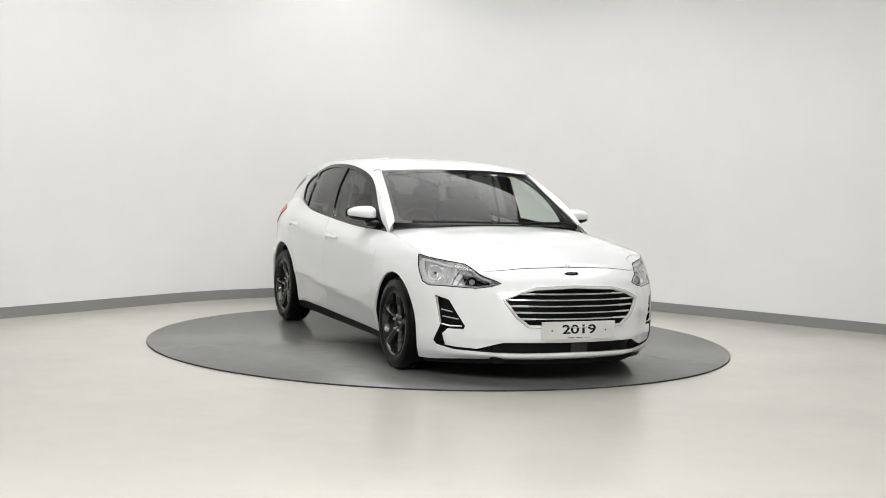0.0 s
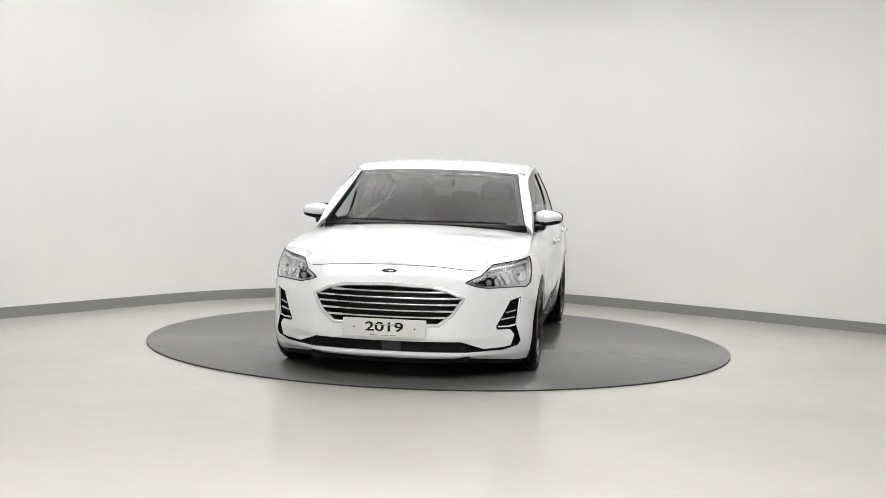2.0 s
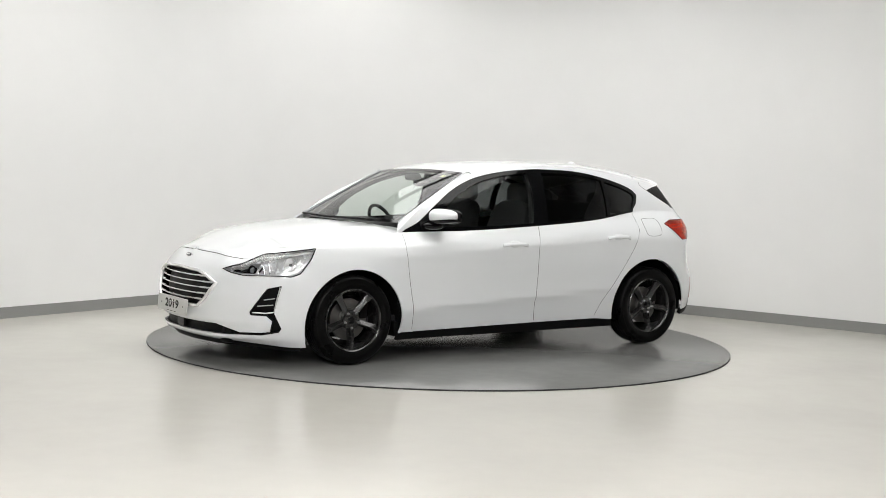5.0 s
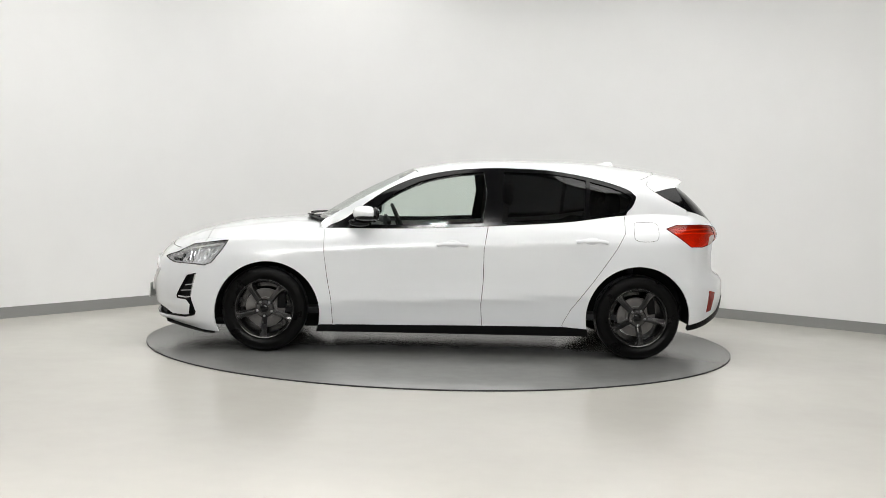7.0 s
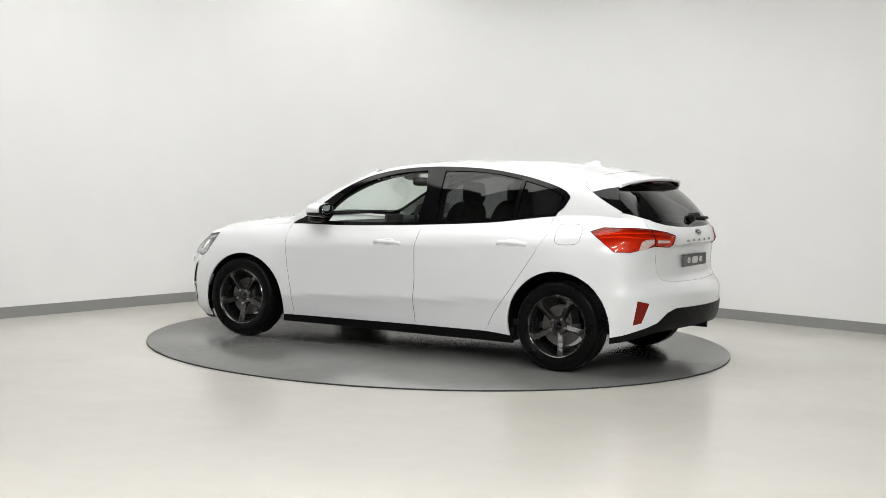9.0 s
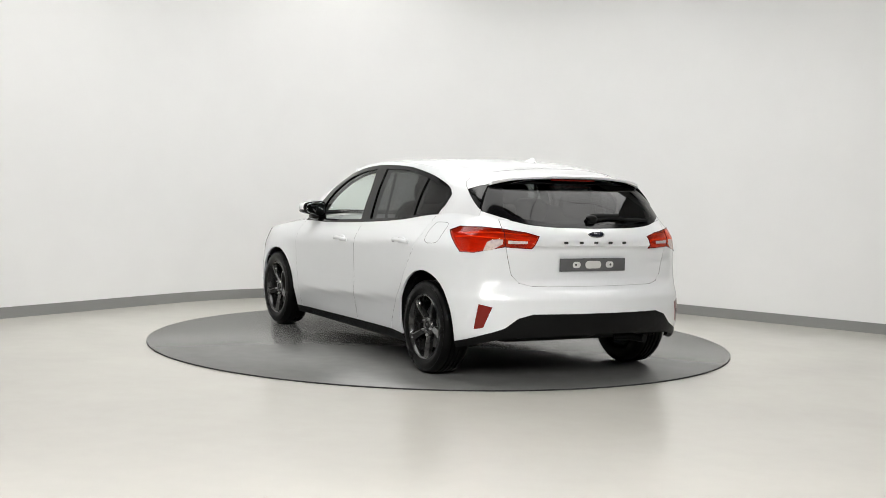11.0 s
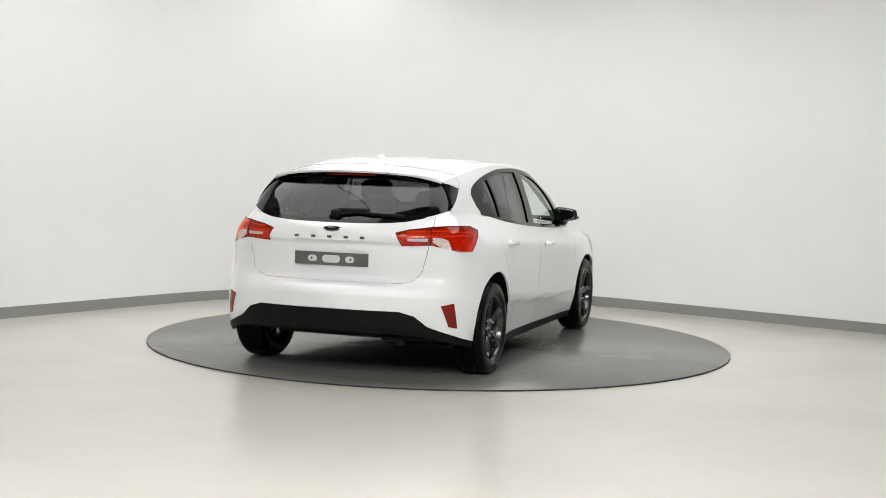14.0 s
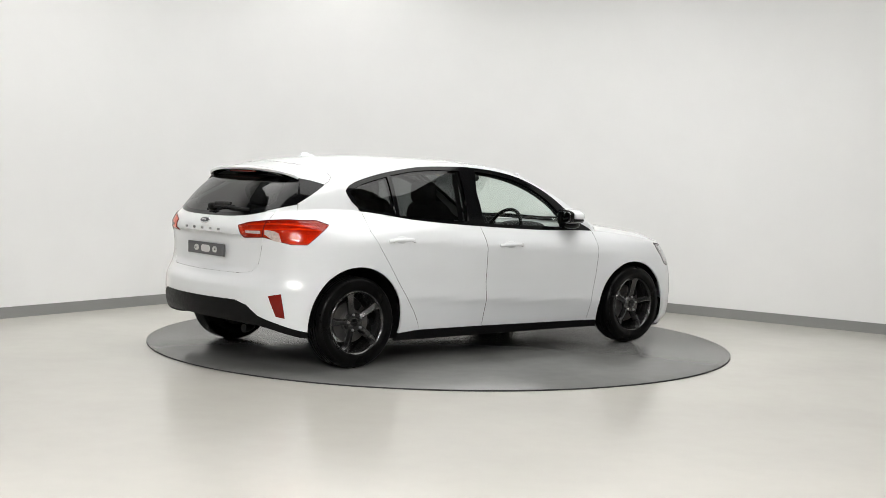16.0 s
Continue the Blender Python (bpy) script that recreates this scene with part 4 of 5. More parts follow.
        for x0, x1 in ((1.965, 1.975), (1.935, 1.945), (1.905, 1.918)):
            bm = bmesh.new()
            sweep(bm, mir(on_skin([S(x0, .705), S((x0 + x1) / 2, .66), S(x1, .62)], -0.034)), 0.012, 0.020, False, 6)
            part("chrome_step", bm, CHROME, h, "stepped chrome reflector")
        for pts, wd in (([F(.52, .655), F(.56, .672), S(1.95, .722), S(1.86, .738), S(1.67, .768)], 0.020), ([S(1.665, .768), S(1.70, .70), S(1.755, .640), S(1.83, .620)], 0.030), ([S(1.83, .618), S(1.88, .616), F(.60, .612), F(.54, .622)], 0.010), ([S(1.86, .735), S(1.87, .68), S(1.89, .63)], 0.010), ([S(1.75, .735), S(1.78, .67), S(1.80, .63)], 0.008)):
            bm = bmesh.new()
            sweep(bm, mir(on_skin(dense(pts, 0.015), -0.022)), wd, 0.014, False, 8, 0.7)
            part("light_blade", bm, BOWL, h, "bright light blade")
    # tail lamps
    for sd in (1, -1):
        mir = (lambda p: p) if sd > 0 else flip
        h = panel("tail_light", [(LOWER, ["tail_lamp"])], TAILIN, CAR, sd, rim=-0.03, lift=-0.032, label="red tail light with clear insert")
        ln = panel("lens", [(LOWER, ["tail_lamp"])], REDLENS, h, sd, rim=0.004, gap=0.0015, lift=0.003, label="glossy red lens")
        ln.visible_shadow = False
        ol = [R(.42, .935), R(.455, .857), R(.63, .868), S(-1.80, .826), S(-1.71, .826), S(-1.614, .896), S(-1.53, .951), S(-1.61, .98), S(-1.80, .984), R(.635, .977), R(.5, .957)]
        bm = bmesh.new()
        sweep(bm, mir(on_skin(dense(ol, 0.02, True), 0.001)), 0.006, 0.010, True, 6)
        part("lens_seal", bm, REDDARK, h, "dark red lens edge")
        panel("lamp_back", [(LOWER, ["tail_lamp"])], CABIN, h, sd, rim=0, lift=-0.04, label="black lamp back inside the boot")
        bm = bmesh.new()
        pa = on_skin(dense([R(.625, .977), R(.63, .93), R(.628, .868)], 0.01), 0.004)
        sweep(bm, mir(pa), 0.005, 0.004, False, 6)
        part("lamp_split", bm, INK, h, "black split line")
        # clear inserts: a narrow bar and a swept blade
        for nm, top_, bot_ in (("clear_bar", [R(.495, .904), R(.55, .905), R(.615, .907)], [R(.50, .889), R(.55, .888), R(.615, .888)]),
                               ("clear_blade", [R(.642, .912), R(.67, .912), R(.70, .908), R(.725, .895)], [R(.642, .886), R(.672, .866), R(.70, .846), R(.745, .838)])):
            bm = bmesh.new()
            k = 14
            t1, b1 = dense(top_, 0.004), dense(bot_, 0.004)
            A = mir(on_skin([t1[int(i * (len(t1) - 1) / k)] for i in range(k + 1)], 0.0062))
            B = mir(on_skin([b1[int(i * (len(b1) - 1) / k)] for i in range(k + 1)], 0.0062))
            up = [bm.verts.new(p) for p, n in A]
            dn = [bm.verts.new(p) for p, n in B]
            u2 = [bm.verts.new(p - n * 0.006) for p, n in A]
            d2 = [bm.verts.new(p - n * 0.006) for p, n in B]
            for i in range(k):
                bm.faces.new((up[i], up[i + 1], dn[i + 1], dn[i]))
                bm.faces.new((u2[i], u2[i + 1], up[i + 1], up[i]))
                bm.faces.new((dn[i], dn[i + 1], d2[i + 1], d2[i]))
            part(nm, bm, CLEARIN, h, "frosted clear lamp insert")
        for z0, z1 in ((.958, .962), (.935, .925)):
            bm = bmesh.new()
            sweep(bm, mir(on_skin(dense([S(-1.60, z0 - .01), S(-1.74, z0), R(.66, z1), R(.48, z1 - .012)], 0.02), -0.018)), 0.010, 0.012, False, 8)
            part("light_rib", bm, REDRIB, h, "bright red light rib")


LAMPIN = vary(mat("silver_lamp_housing", (0.78, 0.78, 0.79), 0.24, metal=0.35), 30, 0.12, rough=0.08, bump=0.8, bump_scale=22)
BOWL = mat("bright_bowl", (0.86, 0.86, 0.86), 0.2, metal=0.5)
TAILIN = vary(mat("tail_lamp_housing", (0.60, 0.075, 0.022), 0.35), 14, 0.2, 90, 0.2)
CLEARIN = vary(mat("frosted_insert", (0.62, 0.50, 0.46), 0.25, coat=0.6), 60, 0.2, bump=0.4, bump_scale=180)
REDDARK = mat("dark_red_edge", (0.16, 0.008, 0.005), 0.2)
REDRIB = mat("red_rib", (0.9, 0.20, 0.06), 0.2)
LENSB = mat("projector_ball", (0.2, 0.21, 0.22), 0.03, coat=1.0)
face_parts()


# ---- plates, badges, bars for the letters ----
def text_mesh(txt, size, depth, bold):
    cu = bpy.data.curves.new("text", "FONT")
    cu.body, cu.size, cu.extrude, cu.offset = txt, size, depth, bold
    cu.align_x, cu.align_y = "CENTER", "CENTER"
    ob = bpy.data.objects.new("text", cu)
    me = bpy.data.meshes.new_from_object(ob)
    bpy.data.objects.remove(ob)
    bpy.data.curves.remove(cu)
    return me


def rounded_plate(bm, w, h, t, r, m, n=6):
    pts = []
    for cx, cy, a in ((w / 2 - r, h / 2 - r, 0), (-w / 2 + r, h / 2 - r, 90), (-w / 2 + r, -h / 2 + r, 180), (w / 2 - r, -h / 2 + r, 270)):
        pts += [(cx + r * math.cos(radians(a + 90 * i / n)), cy + r * math.sin(radians(a + 90 * i / n))) for i in range(n + 1)]
    lo = [bm.verts.new(m @ Vector((x, y, 0))) for x, y in pts]
    hi = [bm.verts.new(m @ Vector((x, y, t * 0.8))) for x, y in pts]
    tp = [bm.verts.new(m @ Vector((x * (1 - 2 * t * .15 / w), y * (1 - 2 * t * .15 / h), t))) for x, y in pts]
    for a, b in ((lo, hi), (hi, tp)):
        for i in range(len(pts)):
            bm.faces.new((a[i], a[(i + 1) % len(pts)], b[(i + 1) % len(pts)], b[i]))
    bm.faces.new(tp)
    bm.faces.new(list(reversed(lo)))
    return bm


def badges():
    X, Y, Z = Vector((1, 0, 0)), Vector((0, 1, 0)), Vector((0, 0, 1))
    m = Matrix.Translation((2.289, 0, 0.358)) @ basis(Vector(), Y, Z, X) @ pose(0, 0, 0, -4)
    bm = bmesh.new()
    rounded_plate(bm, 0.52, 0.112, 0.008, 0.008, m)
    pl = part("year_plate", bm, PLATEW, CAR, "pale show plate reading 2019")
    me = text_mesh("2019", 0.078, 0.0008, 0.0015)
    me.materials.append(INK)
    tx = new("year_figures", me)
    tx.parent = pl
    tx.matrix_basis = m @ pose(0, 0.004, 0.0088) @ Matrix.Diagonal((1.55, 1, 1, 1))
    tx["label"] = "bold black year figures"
    bm = bmesh.new()
    for x, w_ in ((-0.06, 0.05), (0.0, 0.05), (0.06, 0.04)):
        box(bm, x, -0.045, 0.0085, w_, 0.003, 0.001, 0, m)
    part("small_print_bars", bm, INK, pl)
    for x in (-0.19, 0.19):
        bm = bmesh.new()
        ball(bm, (x, 0.0, 0.008), (0.006, 0.006, 0.002), 1.0, m, 12, 6)
        part("plate_screw", bm, PLATEG, pl)
    bm = bmesh.new()
    rounded_plate(bm, 0.115, 0.062, 0.01, 0.006, Matrix.Translation((2.235, 0.035, 0.246)) @ basis(Vector(), Y, Z, X))
    part("sensor_cover", bm, SENSOR, CAR, "dark grey square sensor cover in the intake")
    # bare rear plate holder
    m = Matrix.Translation((-1.982, 0.008, 0.755)) @ basis(Vector(), -Y, Z, -X)
    bm = bmesh.new()
    rounded_plate(bm, 0.505, 0.082, 0.007, 0.003, m)
    pl = part("plate_holder", bm, PLATEG, CAR, "bare grey rear plate holder")
    for x, w_, h_ in ((-0.128, 0.060, 0.040), (0.0, 0.122, 0.048), (0.128, 0.060, 0.040)):
        bm = bmesh.new()
        rounded_plate(bm, w_, h_, 0.0025, h_ / 2 - 0.0005, m @ pose(x, 0, 0.0068))
        part("pad", bm, PLATEW, pl, "white mounting pad")
        if x:
            bm = bmesh.new()
            ball(bm, (x + 0.006 * (1 if x > 0 else -1), 0, 0.0095), (0.008, 0.008, 0.003), 1.0, m, 12, 6)
            part("screw", bm, CHROMED, pl)
    # oval badges and five bars
    for s, z, w_, h_ in ((0.0, 0.700, 0.105, 0.042), (S_END, 0.950, 0.128, 0.050)):
        o, n, _, _ = frame_at(s if s < 1 else S_END - 0.006, z)
        n = Vector((0.92, 0, 0.39)) if n.x > 0 else Vector((n.x, 0, n.z)).normalized()
        o.y = 0
        side = Y if n.x > 0 else -Y
        up = n.cross(side)
        bm = bmesh.new()
        ball(bm, (0, 0, 0.001), (w_ / 2, h_ / 2, 0.006), 1.0, basis(o, side, up, n), 32, 10)
        b = part("badge", bm, CHROME, CAR, "oval chrome-rimmed badge")
        bm = bmesh.new()
        ball(bm, (0, 0, 0.003), (w_ / 2 - 0.007, h_ / 2 - 0.006, 0.0055), 1.0, basis(o, side, up, n), 32, 10)
        part("badge_field", bm, BADGE, b, "dark badge field")
        bm = bmesh.new()
        box(bm, 0, 0.001, 0.0085, 0.05, 0.007, 0.0012, 0.0005, basis(o, side, up, n))
        part("badge_bar", bm, CHROME, b)
    for y in (0.238, 0.122, 0.010, -0.102, -0.212):
        o, n, a, u = frame_at(R(abs(y), .897)[0], .897)
        if y < 0:
            o.y, n.y = -o.y, -n.y
        side = n.cross(Z).normalized()
        bm = bmesh.new()
        rounded_plate(bm, 0.030, 0.015, 0.004, 0.004, basis(o, -side, Z, n))
        part("letter_bar", bm, CHROMED, CAR, "small chrome letter bar")


SENSOR = mat("smoked_cover", (0.02, 0.02, 0.021), 0.3, spec=0.3)
BADGE = mat("badge_dark_blue", (0.012, 0.014, 0.026), 0.25, coat=0.3)
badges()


# ---- mirrors, handles, wipers, spoiler, aerial, flap ----
def fittings():
    for sd in (1, -1):
        def taper(bm):
            # taller beside the door, drawn to a blunt point outwards, swept back
            for v in bm.verts:
                f = (abs(v.co.y) - 0.775) / 0.195
                v.co.z = 1.0 + (v.co.z - 1.0) * (1.16 - 0.42 * f) + 0.006 * f
                v.co.x -= 0.035 * max(0, f - 0.3)
            return bm
        bm = bmesh.new()
        ball(bm, (0.655, sd * 0.872, 1.006), (0.088, 0.098, 0.054), 0.78, nu=36, nv=20)
        for v in bm.verts:
            if v.co.x < 0.61:
                v.co.x = 0.61 - (0.61 - v.co.x) * 0.1
        mr = part("door_mirror", taper(bm), PAINT, CAR, "white door mirror housing")
        bm = bmesh.new()
        ball(bm, (0.650, sd * 0.870, 0.968), (0.086, 0.099, 0.026), 0.72)
        for v in bm.verts:
            v.co.x = max(v.co.x, 0.59)
        taper(bm)
        ball(bm, (0.69, sd * 0.795, 0.938), (0.085, 0.065, 0.030), 0.8)
        part("mirror_base", bm, GLOSSB, mr, "black mirror foot")
        bm = bmesh.new()
        ball(bm, (0.586, sd * 0.871, 1.000), (0.014, 0.100, 0.058), 0.55)
        part("mirror_back", taper(bm), GLOSSB, mr, "black mirror rim")
        bm = bmesh.new()
        ball(bm, (0.5695, sd * 0.868, 1.000), (0.004, 0.084, 0.048), 0.6)
        part("mirror_glass", taper(bm), MIRR, mr, "mirror glass")
        for x, z in ((0.018, 0.797), (-0.984, 0.842)):
            s, _ = S(x, z)
            pth = [(p, n) for p, n in on_skin([(s - 0.112 + 0.224 * i / 14, z + 0.004 * math.sin(math.pi * i / 14)) for i in range(15)])]
            lifted = [(p + n * (0.006 + 0.026 * min(1, 5.5 * min(i, 14 - i) / 14)), n) for i, (p, n) in enumerate(pth)]
            if sd < 0:
                pth, lifted = flip(pth), flip(lifted)
            bm = bmesh.new()
            sweep(bm, lifted, 0.026, 0.016, False, 10, 0.8)
            hd = part("door_handle", bm, PAINT, CAR, "white pull door handle")
            p, n = pth[7]
            bm = bmesh.new()
            ball(bm, (p.x, p.y - n.y * 0.004, p.z + 0.004), (0.055, 0.012, 0.027), 0.9)
            part("handle_cup", bm, PAINT, hd, "white shallow cup behind the handle")
    # wipers on the screen
    for y0, y1, t0 in ((-0.62, -0.03, 0.035), (-0.02, 0.60, 0.03)):
        bm = bmesh.new()
        pts = []
        for i in range(20):
            y = y0 + (y1 - y0) * i / 19
            k = abs(y) / 0.725
            pts.append((Vector((1.10 - 0.15 * k * k - t0 * 0.2, y, 0.966 + 0.004 * math.sin(i / 19 * 3.1))), Vector((0.2, 0, 0.98))))
        sweep(bm, pts, 0.014, 0.014, False, 6)
        sweep(bm, [(p + Vector((0.02, 0, 0.004 * i / 10)), n) for i, (p, n) in enumerate(pts[6:16])], 0.02, 0.012, False, 6)
        part("wiper", bm, BLACKP, CAR, "black windscreen wiper")
    q2 = np.linspace(-1, 1, 61)
    bm = bmesh.new()
    rows = []
    for t in np.linspace(0, 1, 5):
        rows.append([bm.verts.new(((1.115 - 0.19 * k * k) * (1 - t) + (1.030 - 0.115 * abs(k)**2.2) * t, 0.732 * k,
                                   (0.951 - 0.035 * abs(k)**2.6) * (1 - t) + (0.949 + 0.006 * k * k) * t + 0.003)) for k in q2])
    for a, b in zip(rows, rows[1:]):
        for i in range(60):
            bm.faces.new((a[i], a[i + 1], b[i + 1], b[i]))
    part("scuttle_panel", bm, BLACKP, CAR, "black scuttle panel below the windscreen")
    # rear wiper
    bm = bmesh.new()
    nn = Vector((-0.8, 0, 0.55)).normalized()

    def rp(y, t):
        i = int(np.argmin(np.abs(RSV[:, 0, 1] - abs(y))))
        p = Vector(RSV[i, int(t * 35)])
        p.y = y
        return p + nn * 0.012
    sweep(bm, [(rp(y, t), nn) for y, t in ((0.04, .10), (-0.05, .17), (-0.15, .19), (-0.25, .17), (-0.37, .13), (-0.45, .10))], 0.022, 0.016, False, 8)
    sweep(bm, [(rp(y, t) + nn * 0.004, nn) for y, t in ((0.035, .15), (-0.02, .2), (-0.10, .21), (-0.22, .20))], 0.035, 0.018, False, 8)
    ball(bm, tuple(rp(0.0, .15)), (0.03, 0.035, 0.028), 0.8)
    part("rear_wiper", bm, BLACKP, CAR, "black rear wiper")
    # spoiler
    qq = np.linspace(0, 1, 40)
    last = RV[-1]
    tip = np.stack([-1.745 + 0.09 * qq**3, last[:, 1] * 0.97, 1.314 - 0.030 * qq**2.6 - 0.012 * qq**6], 1)
    SP = Sheet(np.stack([last * (1 - t) + tip * t + np.array([0, 0, 0.004 * math.sin(math.pi * t)]) for t in np.linspace(0, 1, 10)], 1), np.zeros((40, 10, 2)))
    panel("spoiler", [(SP, ["body"])], PAINT, CAR, rim=0.016, label="white roof spoiler")
    # order the screen's upper edge from the middle outwards
    top_edge = RSV[:, -1][np.argsort(RSV[:, -1, 1])]
    te = np.stack([np.interp(qq * top_edge[-1, 1], top_edge[:, 1], top_edge[:, c]) for c in range(3)], 1)
    ta = tip + np.array([0.006, 0, -0.017])
    US = Sheet(np.stack([ta * (1 - t) + te * t for t in np.linspace(0, 1, 6)], 1), np.zeros((40, 6, 2)))
    panel("spoiler_underside", [(US, ["body"])], GLOSSB, CAR, rim=0, label="gloss black spoiler underside")
    bm = bmesh.new()
    sweep(bm, [(Vector((-1.715, y, 1.288)), Vector((-1, 0, 0))) for y in np.linspace(-0.17, 0.17, 12)], 0.012, 0.01, False, 6)
    part("brake_strip", bm, REFL, CAR, "red high brake light strip")
    # aerial fin
    bm = bmesh.new()
    ball(bm, (-1.19, 0, 1.405), (0.065, 0.018, 0.014), 0.9)
    ball(bm, (-1.21, 0, 1.412), (0.038, 0.009, 0.020), 0.9)
    part("roof_aerial", bm, PAINT, CAR, "small white roof aerial fin")
    # fuel flap line, on the left side alone, and the roof seam above the tailgate
    def line(path, name, wd=0.0032):
        bm = bmesh.new()
        sweep(bm, path, wd, 0.0016, False, 6)
        part(name, bm, SEAM, CAR)
    doors = ([S(.943, .885), S(.943, .75), S(.914, .548), S(.882, .386), S(.868, .22)], [S(-.238, .93), S(-.208, .78), S(-.208, .536), S(-.196, .373), S(-.207, .235)],
             [S(-1.23, 1.03), S(-1.225, .909), S(-1.156, .785), S(-1.001, .557), S(-.845, .348), S(-.795, .245)], [R(.63, .85), R(.607, .80), R(.58, .69), R(.535, .64), R(.46, .623), (S_END - 0.02, .62)], [R(.632, 1.02), R(.63, .98)])
    for dn in doors:
        pth = on_skin(dense(smooth_path(dn), 0.012), -0.0012)
        for pp in (pth, flip(pth)):
            line(pp, "panel_seam", 0.0062)
    hood = [(s, float(z_top(s)) - 0.0005) for s in np.linspace(0.0, F(.53, .71)[0], 40)]
    line(both(on_skin(hood, 0.0008)), "bonnet_seam", 0.0055)
    fl = [S(-1.318, .992), S(-1.296, .975), S(-1.292, .89), S(-1.308, .866), S(-1.345, .857), S(-1.42, .860), S(-1.455, .872), S(-1.470, .90), S(-1.470, .96), S(-1.455, .985), S(-1.42, .994), S(-1.318, .992)]
    line(on_skin(dense(smooth_path(fl), 0.012), 0.0003), "fuel_flap_seam", 0.0028)
    j = int(np.argmin(np.abs(RV[:, 0, 0] + 1.52)))
    roof_row = [(Vector(RV[min(nr - 1, j - int(8 * (k / 39)**3)), k]) + Vector((0, 0, 0.0004)), Vector((0, 0.3 * k / 39, 1))) for k in range(40)]
    line(both(roof_row), "tailgate_seam", 0.0032)
    def side_pt(x, z):
        return Vector(CABIN_SIDE.V[int(np.argmin(np.hypot(CABIN_SIDE.W[:, 0] - x, CABIN_SIDE.W[:, 1] - z)))])
    sidep = [(side_pt(x, z), Vector((0, 1, 0.4))) for x, z in ((-1.415, 1.288), (-1.405, 1.262), (-1.42, 1.24), (-1.465, 1.214))]
    for pth in (sidep, flip(sidep)):
        line(pth, "tailgate_side_seam", 0.003)
    # stickers inside the screen
    for y, t, w_, h_, mt in ((0.315, .93, 0.05, 0.022, STICK), (0.475, .90, 0.045, 0.022, STICKY)):
        i = int(np.argmin(np.abs(WV[:, 20, 1] - y)))
        p = Vector(WV[i, int(39 * t)])
        d = (Vector(WV[i, 38]) - Vector(WV[i, 30])).normalized()
        bm = bmesh.new()
        yy = Vector((-0.06, 1, 0)).normalized()
        nn = yy.cross(d).normalized()
        rounded_plate(bm, w_, h_, 0.0008, 0.003, basis(p - nn * 0.004, yy, d, nn))
        part("screen_sticker", bm, mt, CAR, "small sticker inside the windscreen")


SEAM = mat("panel_seam", (0.03, 0.03, 0.03), 0.8, spec=0.2)
MIRR = mat("mirror_glass", (0.42, 0.46, 0.47), 0.02, metal=1.0)
fittings()


# ---- cabin ----
def seat(name, x, y, w, label):
    e = part(name, ball(bmesh.new(), (x + 0.20, y, 0.50), (0.27, w / 2, 0.085), 0.45), CABIN, CAR, label)
    bm = bmesh.new()
    ball(bm, (0, 0, 0.30), (0.065, w / 2 - 0.01, 0.33), 0.5, pose(x - 0.02, y, 0.50, 0, -17, 0))
    part("backrest", bm, CABIN, e)
    return e


def headrest(x, y, z, parent):
    bm = bmesh.new()
    ball(bm, (x, y, z), (0.05, 0.125, 0.085), 0.6)
    sweep(bm, [(Vector((x, y - 0.06, z - 0.06)), Vector((1, 0, 0))), (Vector((x + 0.02, y - 0.06, z - 0.16)), Vector((1, 0, 0)))], 0.012, 0.012)
    sweep(bm, [(Vector((x, y + 0.06, z - 0.06)), Vector((1, 0, 0))), (Vector((x + 0.02, y + 0.06, z - 0.16)), Vector((1, 0, 0)))], 0.012, 0.012)
    part("headrest", bm, CABIN, parent)


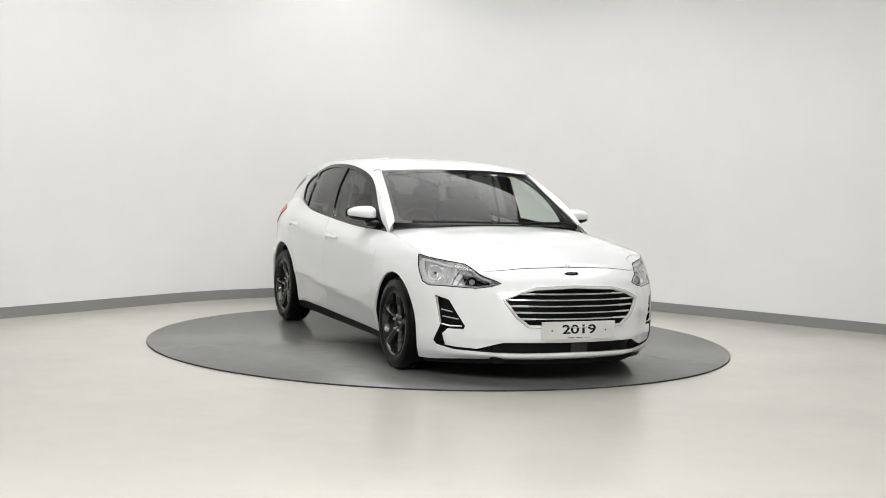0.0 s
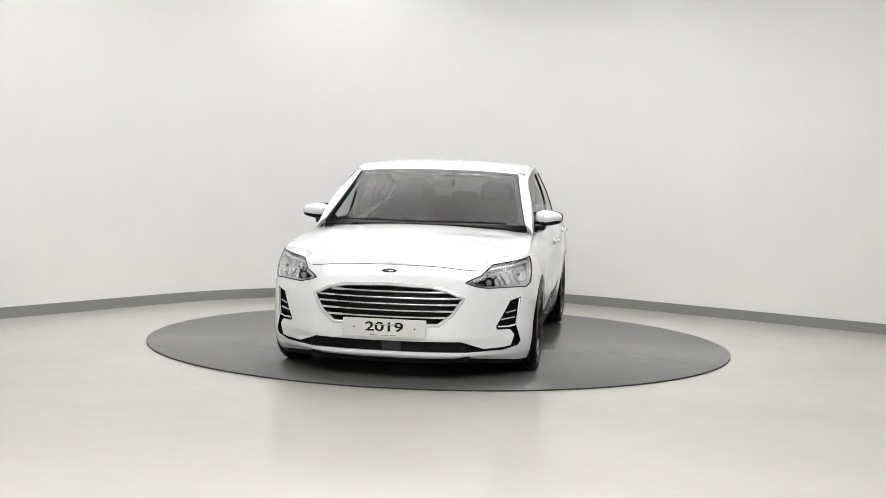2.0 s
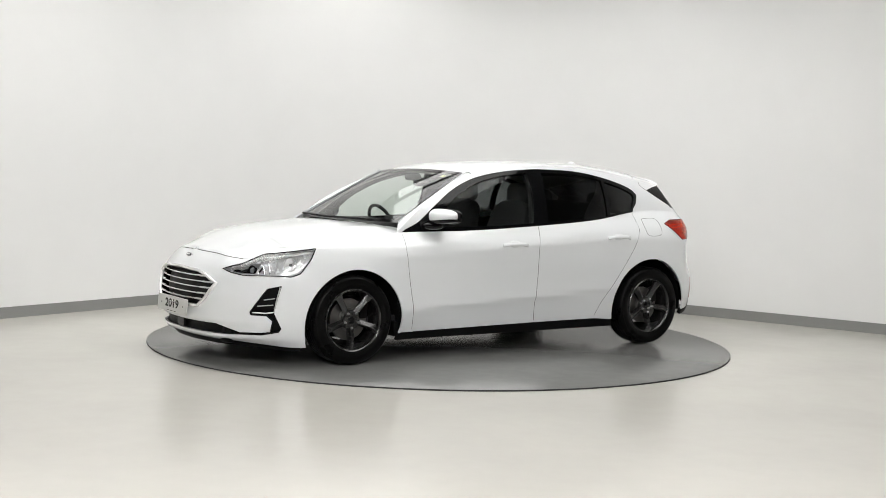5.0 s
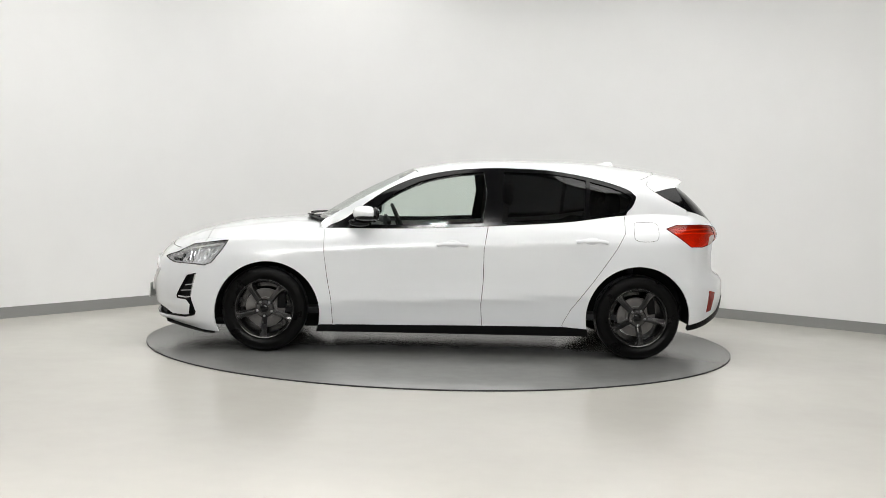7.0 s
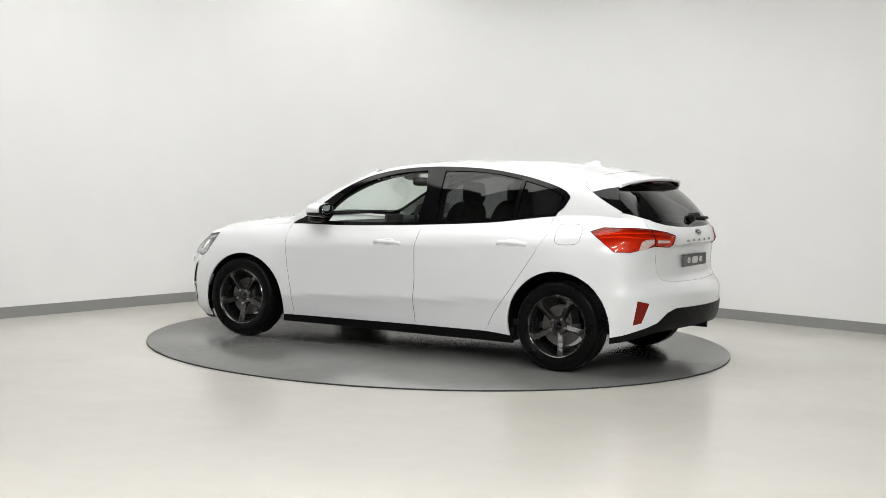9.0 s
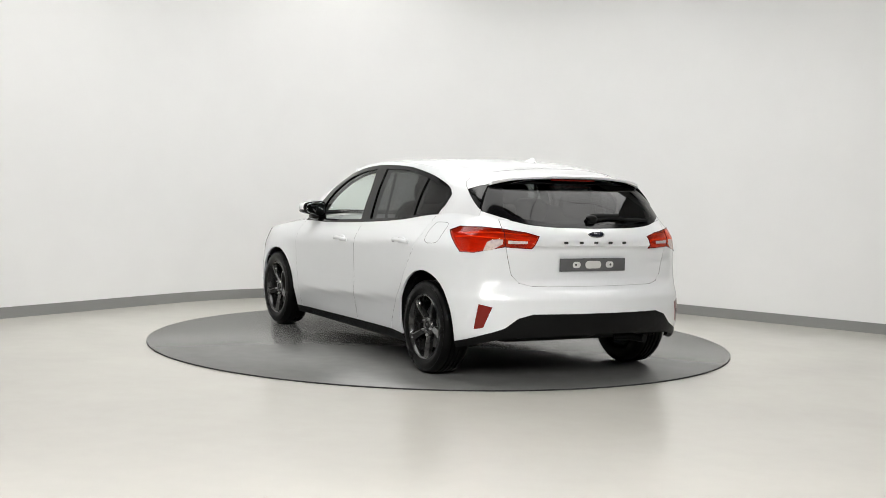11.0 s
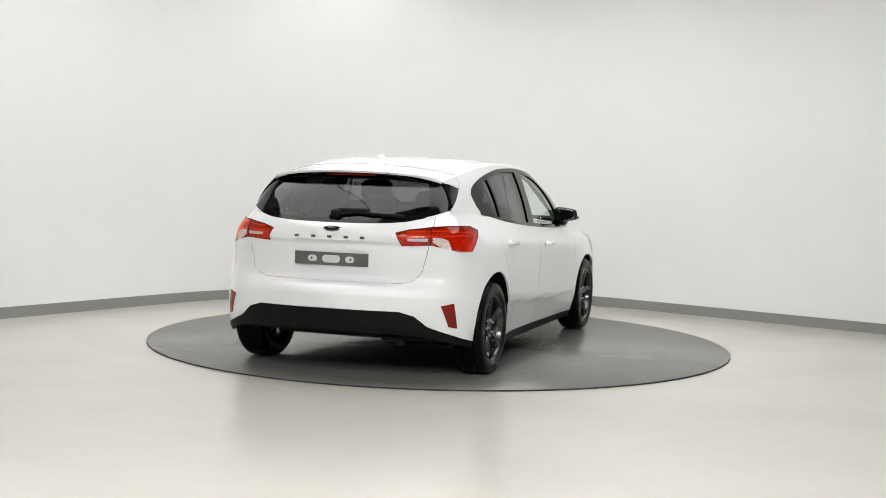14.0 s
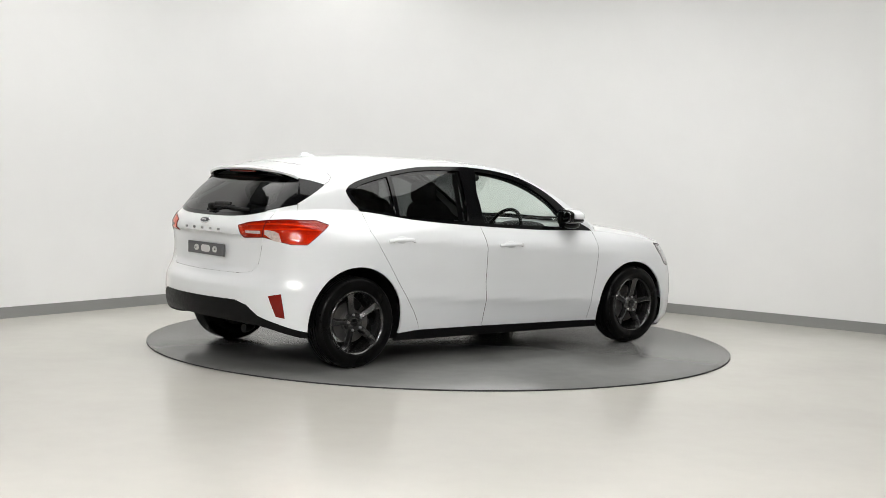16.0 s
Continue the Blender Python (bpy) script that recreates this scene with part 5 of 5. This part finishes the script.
def cabin():
    for y in (0.36, -0.36):
        s = seat("front_seat", -0.17, y, 0.52, "black cloth front seat")
        headrest(-0.40, y, 1.165, s)
    s = seat("rear_bench", -0.98, 0.0, 1.24, "black cloth rear bench")
    for y in (0.38, 0.0, -0.38):
        headrest(-1.20, y, 1.105 if y else 1.07, s)
    bm = bmesh.new()
    ball(bm, (0.72, 0, 0.80), (0.24, 0.70, 0.115), 0.5)
    ball(bm, (0.60, -0.36, 0.90), (0.12, 0.20, 0.05), 0.7)
    box(bm, 0.52, 0.0, 0.90, 0.03, 0.24, 0.14, 0.01)
    part("dashboard", bm, CABIN, CAR, "black dashboard")
    bm = bmesh.new()
    box(bm, 0.0, 0, 0.29, 2.5, 1.5, 0.04)
    box(bm, 0.1, 0, 0.42, 1.0, 0.2, 0.25, 0.03)
    part("cabin_floor", bm, CABIN, CAR, "black carpet floor")
    bm = bmesh.new()
    box(bm, -1.50, 0, 0.955, 0.42, 1.22, 0.03, 0.01)
    box(bm, -1.30, 0, 0.62, 0.05, 1.3, 0.64, 0.01)
    part("parcel_shelf", bm, CABIN, CAR, "black parcel shelf")
    # steering wheel
    m = pose(0.40, -0.36, 0.875, 0, -65, 0)
    bm = bmesh.new()
    ring = []
    for i in range(48):
        a = 2 * math.pi * i / 48
        ring.append((m @ Vector((0.18 * math.cos(a), 0.18 * math.sin(a), 0)), (m.to_3x3() @ Vector((0, 0, 1)))))
    sweep(bm, ring, 0.028, 0.028, True, 10)
    ball(bm, (0, 0, -0.01), (0.07, 0.075, 0.025), 0.8, m)
    for a in (90, -90, 180):
        d = Vector((math.cos(radians(a)), math.sin(radians(a)), 0))
        sweep(bm, [(m @ (d * 0.05), m.to_3x3() @ Vector((0, 0, 1))), (m @ (d * 0.175), m.to_3x3() @ Vector((0, 0, 1)))], 0.035, 0.014)
    part("steering_wheel", bm, BLACKP, CAR, "black steering wheel on the right-hand side")
    # inner mirror and its foot
    bm = bmesh.new()
    ball(bm, (0.27, 0, 1.235), (0.022, 0.12, 0.035), 0.6)
    ball(bm, (0.36, 0, 1.275), (0.06, 0.055, 0.03), 0.7)
    part("inner_mirror", bm, CABIN, CAR, "black inner mirror")
    # linings
    panel("roof_lining", [(ROOF, ["body"])], CABING, CAR, rim=0, lift=-0.035, label="pale grey roof lining")
    for sd in (1, -1):
        panel("pillar_lining", [(CABIN_SIDE, ["body"])], CABING, CAR, sd, rim=0, lift=-0.04, label="pale grey pillar lining")
        panel("screen_pillar_lining", [(PILLAR, ["body"])], CABING, CAR, sd, rim=0, lift=-0.02, label="pale grey screen pillar lining")
        panel("frame_lining", [(CABIN_SIDE, ["trim"])], CABIN, CAR, sd, rim=0, lift=-0.045, label="black window frame lining")
        panel("door_lining", [(LOWER, ["front_door", "rear_door"])], CABIN, CAR, sd, rim=0, lift=-0.09, label="black door lining")
        for x in (-0.31,):
            bm = bmesh.new()
            sweep(bm, [(Vector((x, sd * 0.60, 1.30)), Vector((0, 1, 0))), (Vector((x + 0.02, sd * 0.66, 1.0)), Vector((0, 1, 0))), (Vector((x + 0.03, sd * 0.70, 0.55)), Vector((0, 1, 0)))], 0.048, 0.004, False, 6)
            part("seat_belt", bm, BELT, CAR, "grey seat belt")


BELT = mat("grey_belt_webbing", (0.06, 0.06, 0.06), 0.8)
cabin()


def motions():
    walk(TABLE, [(t, pose(0, 0, 0, 0, 0, a)) for t, a in TURN])
    walk(CAR, [(t, pose(0, 0, 0, 0, 0, a) @ pose(-0.0749, 0.0025, DISC_TOP)) for t, a in TURN])


motions()
